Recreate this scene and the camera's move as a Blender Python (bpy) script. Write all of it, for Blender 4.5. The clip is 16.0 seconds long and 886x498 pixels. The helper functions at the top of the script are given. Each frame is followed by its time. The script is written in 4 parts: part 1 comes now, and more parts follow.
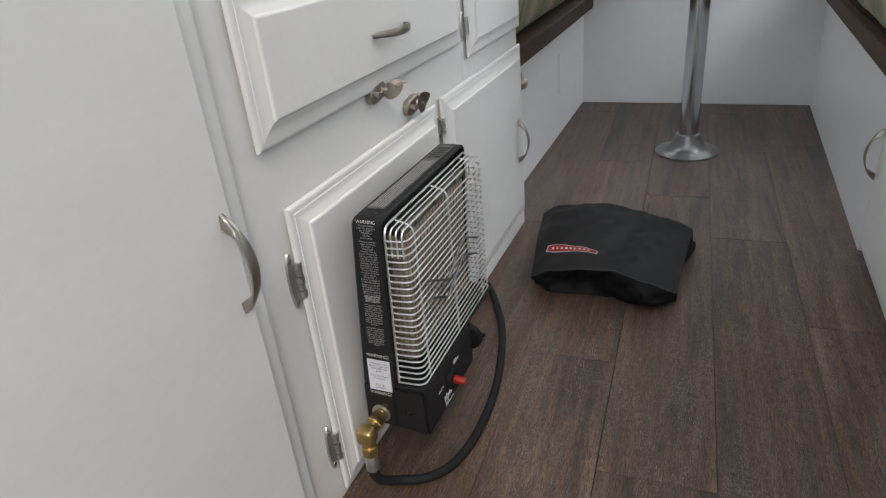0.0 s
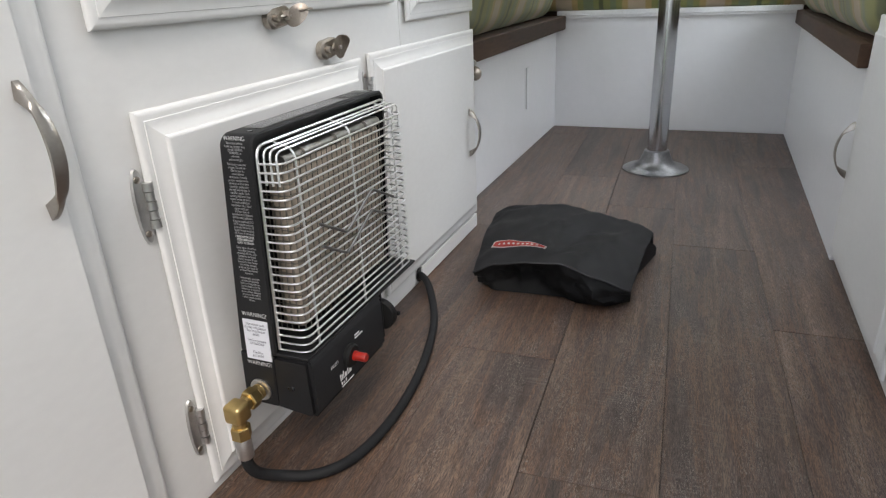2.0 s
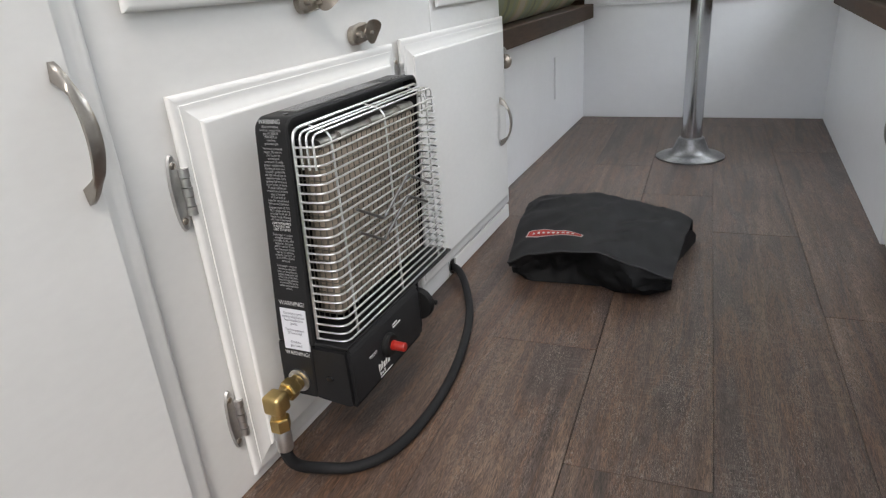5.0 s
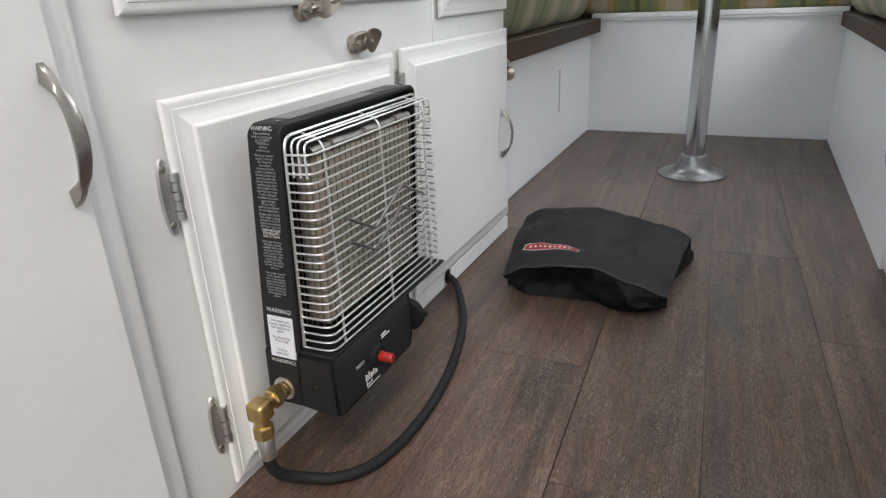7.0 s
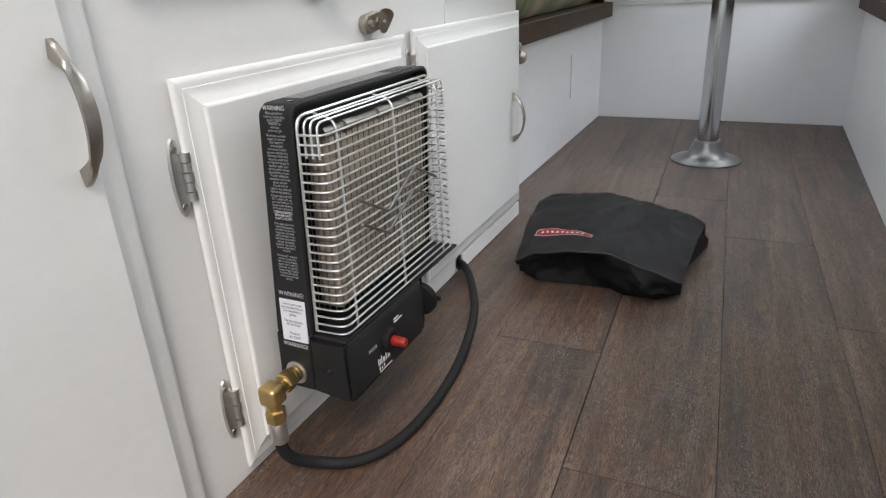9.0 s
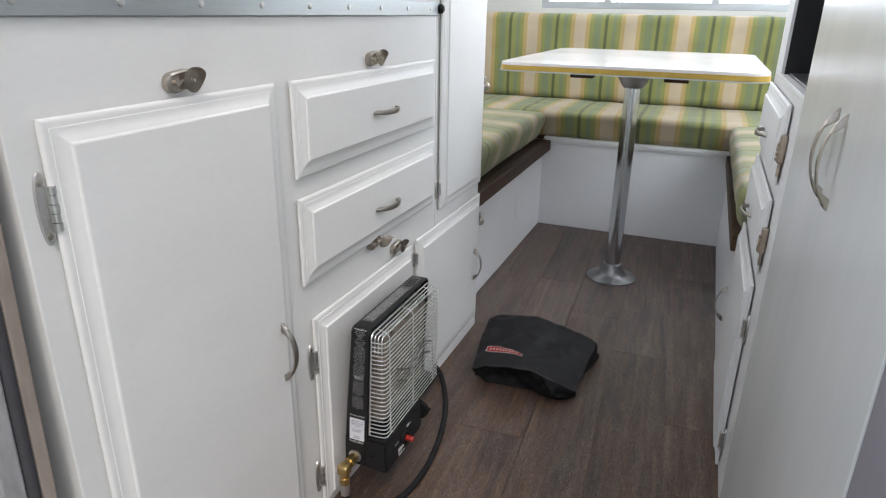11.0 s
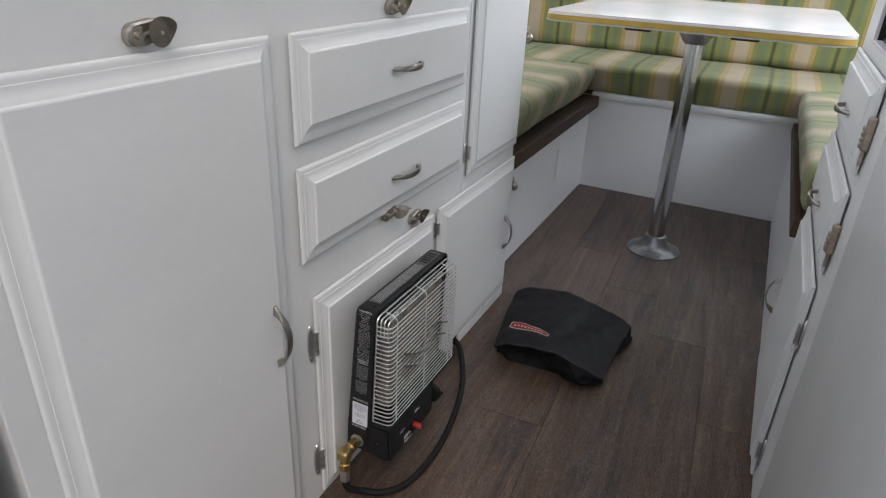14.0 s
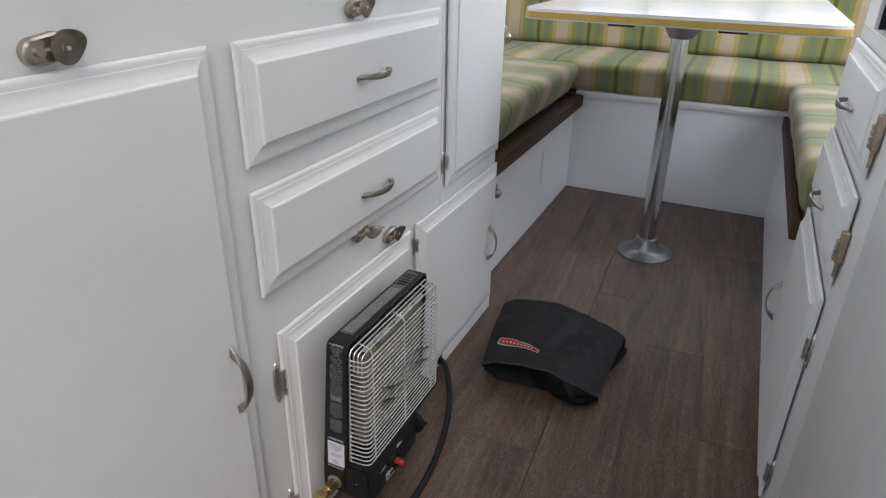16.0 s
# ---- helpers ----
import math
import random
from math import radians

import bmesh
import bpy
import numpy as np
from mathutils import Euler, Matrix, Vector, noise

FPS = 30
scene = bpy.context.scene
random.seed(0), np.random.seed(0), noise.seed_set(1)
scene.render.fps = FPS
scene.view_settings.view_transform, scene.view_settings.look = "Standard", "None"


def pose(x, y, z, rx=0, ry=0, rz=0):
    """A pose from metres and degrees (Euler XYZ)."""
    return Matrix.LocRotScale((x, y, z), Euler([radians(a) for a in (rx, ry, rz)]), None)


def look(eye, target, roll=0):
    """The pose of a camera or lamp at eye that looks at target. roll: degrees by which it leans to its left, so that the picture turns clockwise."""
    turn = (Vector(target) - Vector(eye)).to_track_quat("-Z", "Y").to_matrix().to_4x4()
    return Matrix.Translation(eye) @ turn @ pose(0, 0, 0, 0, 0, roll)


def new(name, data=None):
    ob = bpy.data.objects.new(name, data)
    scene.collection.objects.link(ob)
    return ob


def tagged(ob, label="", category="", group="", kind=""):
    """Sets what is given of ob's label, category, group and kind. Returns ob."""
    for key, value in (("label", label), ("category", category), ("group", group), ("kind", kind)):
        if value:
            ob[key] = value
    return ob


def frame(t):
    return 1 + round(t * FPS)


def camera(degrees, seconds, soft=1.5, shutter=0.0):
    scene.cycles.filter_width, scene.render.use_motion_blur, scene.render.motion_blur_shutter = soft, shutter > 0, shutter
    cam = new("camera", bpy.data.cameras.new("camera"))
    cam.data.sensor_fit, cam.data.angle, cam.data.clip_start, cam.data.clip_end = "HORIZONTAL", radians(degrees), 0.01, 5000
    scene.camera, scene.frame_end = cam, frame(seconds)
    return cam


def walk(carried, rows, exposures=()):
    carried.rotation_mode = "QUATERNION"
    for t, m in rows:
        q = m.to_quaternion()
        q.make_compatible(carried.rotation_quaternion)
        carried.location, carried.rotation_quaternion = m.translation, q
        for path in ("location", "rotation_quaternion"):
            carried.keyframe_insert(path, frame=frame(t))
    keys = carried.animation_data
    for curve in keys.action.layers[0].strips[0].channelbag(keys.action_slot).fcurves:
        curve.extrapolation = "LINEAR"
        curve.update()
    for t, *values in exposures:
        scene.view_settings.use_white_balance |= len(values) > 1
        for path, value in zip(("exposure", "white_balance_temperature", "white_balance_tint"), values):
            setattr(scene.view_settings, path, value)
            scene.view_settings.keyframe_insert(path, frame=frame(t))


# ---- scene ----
cam = camera(69.7, 16.0, 1.2)
PATH = [
    (0, (0.391, -0.47, 0.648), (-0.352, 1.144, -0.27), -5.7),
    (0.5, (0.403, -0.43, 0.572), (-0.44, 1.175, -0.273), -3.0),
    (1, (0.415, -0.406, 0.524), (-0.433, 1.233, -0.246), -3.5),
    (1.5, (0.427, -0.4, 0.509), (-0.354, 1.279, -0.245), -2.7),
    (2, (0.445, -0.389, 0.492), (-0.278, 1.309, -0.278), -2.7),
    (2.5, (0.441, -0.392, 0.489), (-0.313, 1.296, -0.275), -2.6),
    (3, (0.433, -0.4, 0.491), (-0.365, 1.268, -0.271), -2.3),
    (3.5, (0.435, -0.403, 0.486), (-0.376, 1.264, -0.266), -2.9),
    (4, (0.44, -0.4, 0.479), (-0.35, 1.275, -0.277), -2.7),
    (4.5, (0.435, -0.392, 0.473), (-0.363, 1.269, -0.304), -3.3),
    (5, (0.426, -0.384, 0.473), (-0.369, 1.283, -0.296), -4.6),
    (5.2, (0.425, -0.374, 0.479), (-0.371, 1.294, -0.286), -5.4),
    (7.3, (0.436, -0.374, 0.473), (-0.378, 1.293, -0.274), -2.4),
    (7.5, (0.434, -0.376, 0.467), (-0.389, 1.28, -0.296), -2.6),
    (8, (0.432, -0.37, 0.462), (-0.399, 1.274, -0.317), -3.1),
    (8.5, (0.424, -0.365, 0.458), (-0.41, 1.274, -0.326), -3.3),
    (9, (0.427, -0.371, 0.467), (-0.397, 1.276, -0.311), -3.0),
    (9.5, (0.449, -0.418, 0.557), (-0.341, 1.249, -0.214), -2.9),
    (10, (0.482, -0.522, 0.718), (-0.163, 1.203, -0.062), -0.2),
    (10.2, (0.501, -0.588, 0.813), (-0.218, 1.141, 0.112), 1.2),
    (12.3, (0.561, -0.892, 0.903), (-0.071, 0.859, 0.17), 0.4),
    (12.5, (0.558, -0.879, 0.898), (-0.081, 0.86, 0.146), 0.4),
    (13, (0.556, -0.827, 0.892), (-0.076, 0.896, 0.098), 0.3),
    (13.5, (0.54, -0.731, 0.894), (-0.208, 0.933, 0.073), 2.8),
    (14, (0.53, -0.657, 0.891), (-0.247, 0.969, 0.024), 2.7),
    (14.5, (0.466, -0.654, 0.895), (0.063, 1.107, 0.036), -0.8),
    (15, (0.432, -0.656, 0.901), (0.195, 1.154, 0.084), -0.3),
    (15.5, (0.468, -0.61, 0.889), (0.034, 1.142, 0.027), 0.9),
    (16, (0.508, -0.566, 0.884), (-0.241, 1.074, 0.018), 1.1),
]
EXPOSURES = [(0, -0.24, 6500, 10), (0.5, -0.24, 6500, 10), (1.0, -0.16, 6500, 10), (1.5, -0.05, 6500, 10), (2, 0.21, 6500, 10), (9.2, 0.23, 6500, 10), (9.7, 0.24, 6480, 10), (10.2, 0.13, 6450, 10), (12.3, -0.62, 6340, 13), (14, -0.63, 6360, 12), (15, -0.53, 6380, 12), (16, -0.51, 6380, 12)]
walk(cam, [(t, look(eye, target, roll)) for t, eye, target, roll in PATH], EXPOSURES)

# ---- world and light ----
world = bpy.data.worlds.new("world")
scene.world = world
world.use_nodes = True
wn = world.node_tree
sky = wn.nodes.new("ShaderNodeTexSky")
sky.sky_type, sky.sun_disc = "NISHITA", False
sky.sun_elevation, sky.sun_rotation = radians(48), radians(150)
sky.air_density, sky.dust_density = 1.0, 3.0
wn.links.new(sky.outputs[0], wn.nodes["Background"].inputs[0])
wn.nodes["Background"].inputs[1].default_value = 0.15

sun = new("sun", bpy.data.lights.new("sun", "SUN"))
sun.data.energy, sun.data.angle, sun.data.color = 1.0, radians(12), (1.0, 0.96, 0.9)
sun.matrix_world = look((1.5, -3, 4.2), (0, 0, 0))


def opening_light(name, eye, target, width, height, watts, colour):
    """Sky light that falls through an opening of the trailer; hatch and galley window are added."""
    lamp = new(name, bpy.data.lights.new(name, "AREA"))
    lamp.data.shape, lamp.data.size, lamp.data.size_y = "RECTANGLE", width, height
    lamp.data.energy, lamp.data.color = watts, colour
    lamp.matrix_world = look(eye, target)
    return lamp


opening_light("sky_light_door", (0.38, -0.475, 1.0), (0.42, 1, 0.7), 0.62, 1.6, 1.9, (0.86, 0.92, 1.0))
opening_light("sky_light_back_window", (0.34, 2.515, 1.21), (0.34, 1, 1.0), 1.16, 0.60, 11.5, (0.90, 0.945, 1.0))
opening_light("sky_light_side_window", (1.3, 1.45, 1.3), (0.2, 1.2, 0.7), 0.8, 0.55, 21.0, (0.86, 0.92, 1.0))
opening_light("sky_light_street_window", (-0.65, 1.45, 1.3), (0.4, 1.3, 0.7), 0.8, 0.55, 5.6, (0.86, 0.92, 1.0))
# fill lamp at an unseen galley window, added to lift the aisle
opening_light("sky_light_galley_window", (-0.69, 0.05, 1.3), (0.6, 0.05, 0.9), 0.58, 0.38, 4.2, (0.91, 0.94, 1.0))
# overhead fill: the hatch is unseen, added to brighten upward faces
opening_light("sky_light_roof_hatch", (0.34, 0.30, 1.91), (0.34, 0.30, 0), 0.4, 0.4, 3.0, (0.93, 0.95, 1.0))


# ---- materials ----
def material(name, base, rough=0.5, metal=0.0, tone=0.12, scale=6.0, fine=90.0, bump=0.05, stretch=(1, 1, 1), dirt=None, dirt_at=0.62, coat=0.0, per_piece=0.0):
    """A surface with slow and fine variation of colour, gloss and relief, and, where dirt is given, specks of it."""
    m = bpy.data.materials.new(name)
    m.use_nodes = True
    t = m.node_tree
    b = t.nodes["Principled BSDF"]
    b.inputs["Metallic"].default_value = metal
    b.inputs["Coat Weight"].default_value = coat
    b.inputs["Coat Roughness"].default_value = 0.12
    place = t.nodes.new("ShaderNodeTexCoord")
    mapped = t.nodes.new("ShaderNodeMapping")
    mapped.inputs["Scale"].default_value = stretch
    t.links.new(place.outputs["Object"], mapped.inputs[0])
    slow, quick = t.nodes.new("ShaderNodeTexNoise"), t.nodes.new("ShaderNodeTexNoise")
    slow.inputs["Scale"].default_value, quick.inputs["Scale"].default_value = scale, fine
    slow.inputs["Detail"].default_value, quick.inputs["Detail"].default_value = 4, 5
    for n in (slow, quick):
        t.links.new(mapped.outputs[0], n.inputs[0])
    both = t.nodes.new("ShaderNodeMath")
    both.operation = "MULTIPLY_ADD"
    t.links.new(quick.outputs[0], both.inputs[0])
    both.inputs[1].default_value = 0.5
    t.links.new(slow.outputs[0], both.inputs[2])
    ramp = t.nodes.new("ShaderNodeValToRGB")
    ramp.color_ramp.elements[0].position, ramp.color_ramp.elements[1].position = 0.5, 1.0
    ramp.color_ramp.elements[0].color = (*[c * (1 - tone) for c in base], 1)
    ramp.color_ramp.elements[1].color = (*[min(1, c * (1 + tone)) for c in base], 1)
    t.links.new(both.outputs[0], ramp.inputs[0])
    out = ramp.outputs[0]
    if dirt:
        spots = t.nodes.new("ShaderNodeTexNoise")
        spots.inputs["Scale"].default_value, spots.inputs["Detail"].default_value = scale * 2.3, 8
        t.links.new(mapped.outputs[0], spots.inputs[0])
        edge = t.nodes.new("ShaderNodeMapRange")
        edge.inputs[1].default_value, edge.inputs[2].default_value = dirt_at, dirt_at + 0.12
        t.links.new(spots.outputs[0], edge.inputs[0])
        mix = t.nodes.new("ShaderNodeMix")
        mix.data_type = "RGBA"
        t.links.new(edge.outputs[0], mix.inputs[0])
        t.links.new(out, mix.inputs[6])
        mix.inputs[7].default_value = (*dirt, 1)
        out = mix.outputs[2]
    if per_piece:
        info = t.nodes.new("ShaderNodeObjectInfo")
        span = t.nodes.new("ShaderNodeMapRange")
        span.inputs[3].default_value, span.inputs[4].default_value = 1 - per_piece, 1 + per_piece
        t.links.new(info.outputs["Random"], span.inputs[0])
        mult = t.nodes.new("ShaderNodeVectorMath")
        mult.operation = "SCALE"
        t.links.new(out, mult.inputs[0])
        t.links.new(span.outputs[0], mult.inputs["Scale"])
        out = mult.outputs[0]
    t.links.new(out, b.inputs["Base Color"])
    gloss = t.nodes.new("ShaderNodeMapRange")
    gloss.inputs[3].default_value, gloss.inputs[4].default_value = max(0.02, rough * 0.8), min(1, rough * 1.25)
    t.links.new(slow.outputs[0], gloss.inputs[0])
    t.links.new(gloss.outputs[0], b.inputs["Roughness"])
    if bump:
        relief = t.nodes.new("ShaderNodeBump")
        relief.inputs["Strength"].default_value, relief.inputs["Distance"].default_value = bump, 0.002
        t.links.new(both.outputs[0], relief.inputs["Height"])
        t.links.new(relief.outputs[0], b.inputs["Normal"])
    return m


def plank_material():
    """Wire-brushed grey-brown vinyl oak: long grain, pale brushed flecks, dark pores, each plank a tone of its own."""
    m = bpy.data.materials.new("brushed_oak_vinyl")
    m.use_nodes = True
    t = m.node_tree
    b = t.nodes["Principled BSDF"]
    place, info = t.nodes.new("ShaderNodeTexCoord"), t.nodes.new("ShaderNodeObjectInfo")
    shift = t.nodes.new("ShaderNodeVectorMath")
    shift.operation = "MULTIPLY_ADD"
    t.links.new(info.outputs["Random"], shift.inputs[0])
    shift.inputs[1].default_value = (17.0, 31.0, 5.0)
    t.links.new(place.outputs["Object"], shift.inputs[2])

    def grain(scale, stretch, detail, rough=0.6, distort=0.0):
        mp, nz = t.nodes.new("ShaderNodeMapping"), t.nodes.new("ShaderNodeTexNoise")
        mp.inputs["Scale"].default_value = stretch
        nz.inputs["Scale"].default_value, nz.inputs["Detail"].default_value = scale, detail
        nz.inputs["Roughness"].default_value, nz.inputs["Distortion"].default_value = rough, distort
        t.links.new(shift.outputs[0], mp.inputs[0])
        t.links.new(mp.outputs[0], nz.inputs[0])
        return nz.outputs[0]

    def ramp(value, stops):
        r = t.nodes.new("ShaderNodeValToRGB")
        while len(r.color_ramp.elements) < len(stops):
            r.color_ramp.elements.new(0.5)
        for e, (at, c) in zip(r.color_ramp.elements, stops):
            e.position, e.color = at, (*c, 1)
        t.links.new(value, r.inputs[0])
        return r.outputs[0]

    def blend(fac, a, c, mode="MIX"):
        x = t.nodes.new("ShaderNodeMix")
        x.data_type, x.blend_type = "RGBA", mode
        t.links.new(fac, x.inputs[0]) if not isinstance(fac, float) else setattr(x.inputs[0], "default_value", fac)
        t.links.new(a, x.inputs[6])
        t.links.new(c, x.inputs[7]) if not isinstance(c, tuple) else setattr(x.inputs[7], "default_value", (*c, 1))
        return x.outputs[2]

    broad = ramp(grain(4.0, (4.6, 0.40, 1), 5, 0.58, 0.9), [(0.33, (0.048, 0.031, 0.026)), (0.42, (0.073, 0.051, 0.043)), (0.48, (0.119, 0.068, 0.043)), (0.54, (0.090, 0.062, 0.051)), (0.60, (0.121, 0.077, 0.053)), (0.68, (0.161, 0.113, 0.088))])
    # annual rings: bands along the plank, pulled into arches
    bend, wave = t.nodes.new("ShaderNodeMapping"), t.nodes.new("ShaderNodeTexWave")
    bend.inputs["Scale"].default_value = (1.0, 0.10, 1.0)
    t.links.new(shift.outputs[0], bend.inputs[0])
    t.links.new(bend.outputs[0], wave.inputs[0])
    wave.wave_type, wave.bands_direction = "BANDS", "X"
    wave.inputs["Scale"].default_value, wave.inputs["Distortion"].default_value = 15.0, 16.0
    wave.inputs["Detail"].default_value, wave.inputs["Detail Scale"].default_value, wave.inputs["Detail Roughness"].default_value = 5.0, 0.55, 0.66
    rings = ramp(wave.outputs["Fac"], [(0.05, (0.86, 0.85, 0.84)), (0.45, (0.99, 0.98, 0.97)), (0.95, (1.08, 1.07, 1.05))])
    col = blend(1.0, broad, rings, "MULTIPLY")
    fibre = grain(640, (1.0, 0.09, 1), 4, 0.65, 1.6)
    fibres = ramp(fibre, [(0.38, (0.42, 0.41, 0.40)), (0.5, (0.97, 0.96, 0.95)), (0.62, (1.70, 1.64, 1.60))])
    col = blend(1.0, col, fibres, "MULTIPLY")
    flecks = ramp(grain(430, (1.0, 0.26, 1), 3, 0.6, 2.6), [(0.53, (0, 0, 0)), (0.63, (1, 1, 1))])
    patch = ramp(grain(8, (3.4, 0.7, 1), 4), [(0.42, (0.06, 0.06, 0.06)), (0.62, (0.95, 0.95, 0.95))])
    pale = blend(1.0, flecks, patch, "MULTIPLY")
    col = blend(pale, col, (0.262, 0.216, 0.188))
    saw = ramp(grain(340, (0.10, 1.0, 1), 3, 0.6, 0.6), [(0.52, (0, 0, 0)), (0.64, (1, 1, 1))])
    sawn = blend(1.0, saw, ramp(grain(6, (1.5, 0.8, 1), 2), [(0.54, (0, 0, 0)), (0.68, (0.34, 0.34, 0.34))]), "MULTIPLY")
    col = blend(sawn, col, (0.22, 0.19, 0.17))
    knots = ramp(grain(42, (1, 0.8, 1), 1), [(0.165, (0.25, 0.22, 0.20)), (0.19, (1, 1, 1))])
    col = blend(1.0, col, knots, "MULTIPLY")
    cracks = ramp(grain(22, (2.6, 0.16, 1), 2, 0.5, 0.8), [(0.235, (0.42, 0.40, 0.42)), (0.27, (1, 1, 1))])
    col = blend(1.0, col, cracks, "MULTIPLY")
    span = t.nodes.new("ShaderNodeMapRange")
    span.inputs[3].default_value, span.inputs[4].default_value = 0.80, 1.00
    t.links.new(info.outputs["Random"], span.inputs[0])
    mult = t.nodes.new("ShaderNodeVectorMath")
    mult.operation = "SCALE"
    t.links.new(col, mult.inputs[0])
    t.links.new(span.outputs[0], mult.inputs["Scale"])
    t.links.new(mult.outputs[0], b.inputs["Base Color"])
    b.inputs["Roughness"].default_value = 0.40
    b.inputs["Specular IOR Level"].default_value = 0.5
    bp = t.nodes.new("ShaderNodeBump")
    bp.inputs["Strength"].default_value, bp.inputs["Distance"].default_value = 0.5, 0.001
    t.links.new(fibre, bp.inputs["Height"])
    t.links.new(bp.outputs[0], b.inputs["Normal"])
    return m


def striped_fabric(name, axis, offset, period, paled=0.0):
    """Woven cotton with green, yellow and cream stripes that run across the given axis."""
    m = bpy.data.materials.new(name)
    m.use_nodes = True
    t = m.node_tree
    b = t.nodes["Principled BSDF"]
    place, sep = t.nodes.new("ShaderNodeTexCoord"), t.nodes.new("ShaderNodeSeparateXYZ")
    t.links.new(place.outputs["Object"], sep.inputs[0])
    lin = t.nodes.new("ShaderNodeMath")
    lin.operation = "MULTIPLY_ADD"
    t.links.new(sep.outputs[axis], lin.inputs[0])
    lin.inputs[1].default_value, lin.inputs[2].default_value = 1 / period, offset
    fr = t.nodes.new("ShaderNodeMath")
    fr.operation = "FRACT"
    t.links.new(lin.outputs[0], fr.inputs[0])
    ramp = t.nodes.new("ShaderNodeValToRGB")
    green, teal, gold, cream, dark = (0.232, 0.245, 0.068), (0.178, 0.215, 0.112), (0.44, 0.315, 0.12), (0.50, 0.405, 0.29), (0.075, 0.09, 0.03)
    # mixing towards soft puts sky glare as well as fading into the stripes
    soft = (0.33, 0.315, 0.215)
    green, teal, gold, cream, dark = [tuple(a + (b - a) * paled for a, b in zip(c, soft)) for c in (green, teal, gold, cream, dark)]
    stops = [(0.0, dark), (0.035, green), (0.13, teal), (0.21, green), (0.29, gold), (0.37, cream), (0.60, gold), (0.68, green), (0.76, teal), (0.90, green), (0.975, dark)]
    ramp.color_ramp.interpolation = "LINEAR"
    els = ramp.color_ramp.elements
    sharp = []
    for k, (at, c) in enumerate(stops):
        end = stops[k + 1][0] - 0.018 if k + 1 < len(stops) else 1.0
        sharp += [(at, c), (max(at + 0.004, end), c)]
    while len(els) < len(sharp):
        els.new(0.5)
    for e, (at, c) in zip(els, sharp):
        e.position, e.color = at, (*c, 1)
    t.links.new(fr.outputs[0], ramp.inputs[0])
    weave = t.nodes.new("ShaderNodeTexNoise")
    weave.inputs["Scale"].default_value, weave.inputs["Detail"].default_value = 380, 3
    t.links.new(place.outputs["Object"], weave.inputs[0])
    fade = t.nodes.new("ShaderNodeTexNoise")
    fade.inputs["Scale"].default_value = 7
    t.links.new(place.outputs["Object"], fade.inputs[0])
    mr = t.nodes.new("ShaderNodeMapRange")
    mr.inputs[1].default_value, mr.inputs[2].default_value, mr.inputs[3].default_value, mr.inputs[4].default_value = 0.3, 0.7, 0.85, 1.1
    t.links.new(fade.outputs[0], mr.inputs[0])
    mult = t.nodes.new("ShaderNodeVectorMath")
    mult.operation = "SCALE"
    t.links.new(ramp.outputs[0], mult.inputs[0])
    t.links.new(mr.outputs[0], mult.inputs["Scale"])
    t.links.new(mult.outputs[0], b.inputs["Base Color"])
    b.inputs["Roughness"].default_value = 0.85
    b.inputs["Sheen Weight"].default_value = 0.2
    bp = t.nodes.new("ShaderNodeBump")
    bp.inputs["Strength"].default_value, bp.inputs["Distance"].default_value = 0.25, 0.001
    t.links.new(weave.outputs[0], bp.inputs["Height"])
    t.links.new(bp.outputs[0], b.inputs["Normal"])
    return m


WHITE = material("white_cabinet_paint", (0.745, 0.74, 0.725), 0.46, tone=0.035, scale=3.5, fine=60, bump=0.10, stretch=(1, 1, 2.2), dirt=(0.62, 0.58, 0.52), dirt_at=0.75)
GLOSS = material("white_gloss_paint", (0.70, 0.70, 0.68), 0.22, tone=0.025, scale=2.2, fine=35, bump=0.05, stretch=(1, 4.0, 0.35))
BENCH = material("white_bench_paint", (0.79, 0.79, 0.80), 0.34, tone=0.03, scale=3, fine=50, bump=0.08)
WALL = material("white_wall_panel", (0.74, 0.73, 0.70), 0.5, tone=0.04, scale=2, fine=40, bump=0.05)
PLANK = plank_material()
SUBFLOOR = material("dark_joint", (0.03, 0.024, 0.02), 0.8)
NICKEL = material("brushed_nickel", (0.40, 0.37, 0.335), 0.30, 1.0, 0.10, 20, 400, 0.05)
AGED = material("aged_nickel", (0.42, 0.375, 0.325), 0.33, 1.0, 0.22, 60, 500, 0.08)
ZINC = material("zinc_hinge", (0.62, 0.61, 0.60), 0.38, 1.0, 0.12, 40, 400, 0.06)
CHROME = material("chrome_tube", (0.55, 0.56, 0.58), 0.18, 1.0, 0.05, 12, 200, 0.02)
WIRE = material("bright_steel_wire", (0.84, 0.84, 0.84), 0.30, 1.0, 0.08, 50, 500, 0.03)
TIE = material("grey_steel_wire", (0.26, 0.255, 0.25), 0.36, 1.0, 0.08, 50, 500, 0.03)
DULLWIRE = material("dull_steel_screen", (0.27, 0.25, 0.22), 0.45, 0.8, 0.1, 50, 500, 0.0)
SHEET = material("aluminised_sheet", (0.32, 0.31, 0.29), 0.33, 1.0, 0.25, 40, 300, 0.08)
ALU = material("aluminium_edging", (0.50, 0.53, 0.55), 0.36, 1.0, 0.12, 8, 240, 0.10, (1, 0.2, 3))
JAMB = material("weathered_aluminium", (0.46, 0.45, 0.46), 0.5, 0.35, 0.30, 14, 120, 0.25, (1, 1, 0.25), dirt=(0.24, 0.215, 0.20), dirt_at=0.56)
OUTER = material("scuffed_grey_trim", (0.78, 0.775, 0.79), 0.45, 0.1, 0.10, 10, 120, 0.15, (1, 1, 0.25), dirt=(0.40, 0.37, 0.35), dirt_at=0.64)
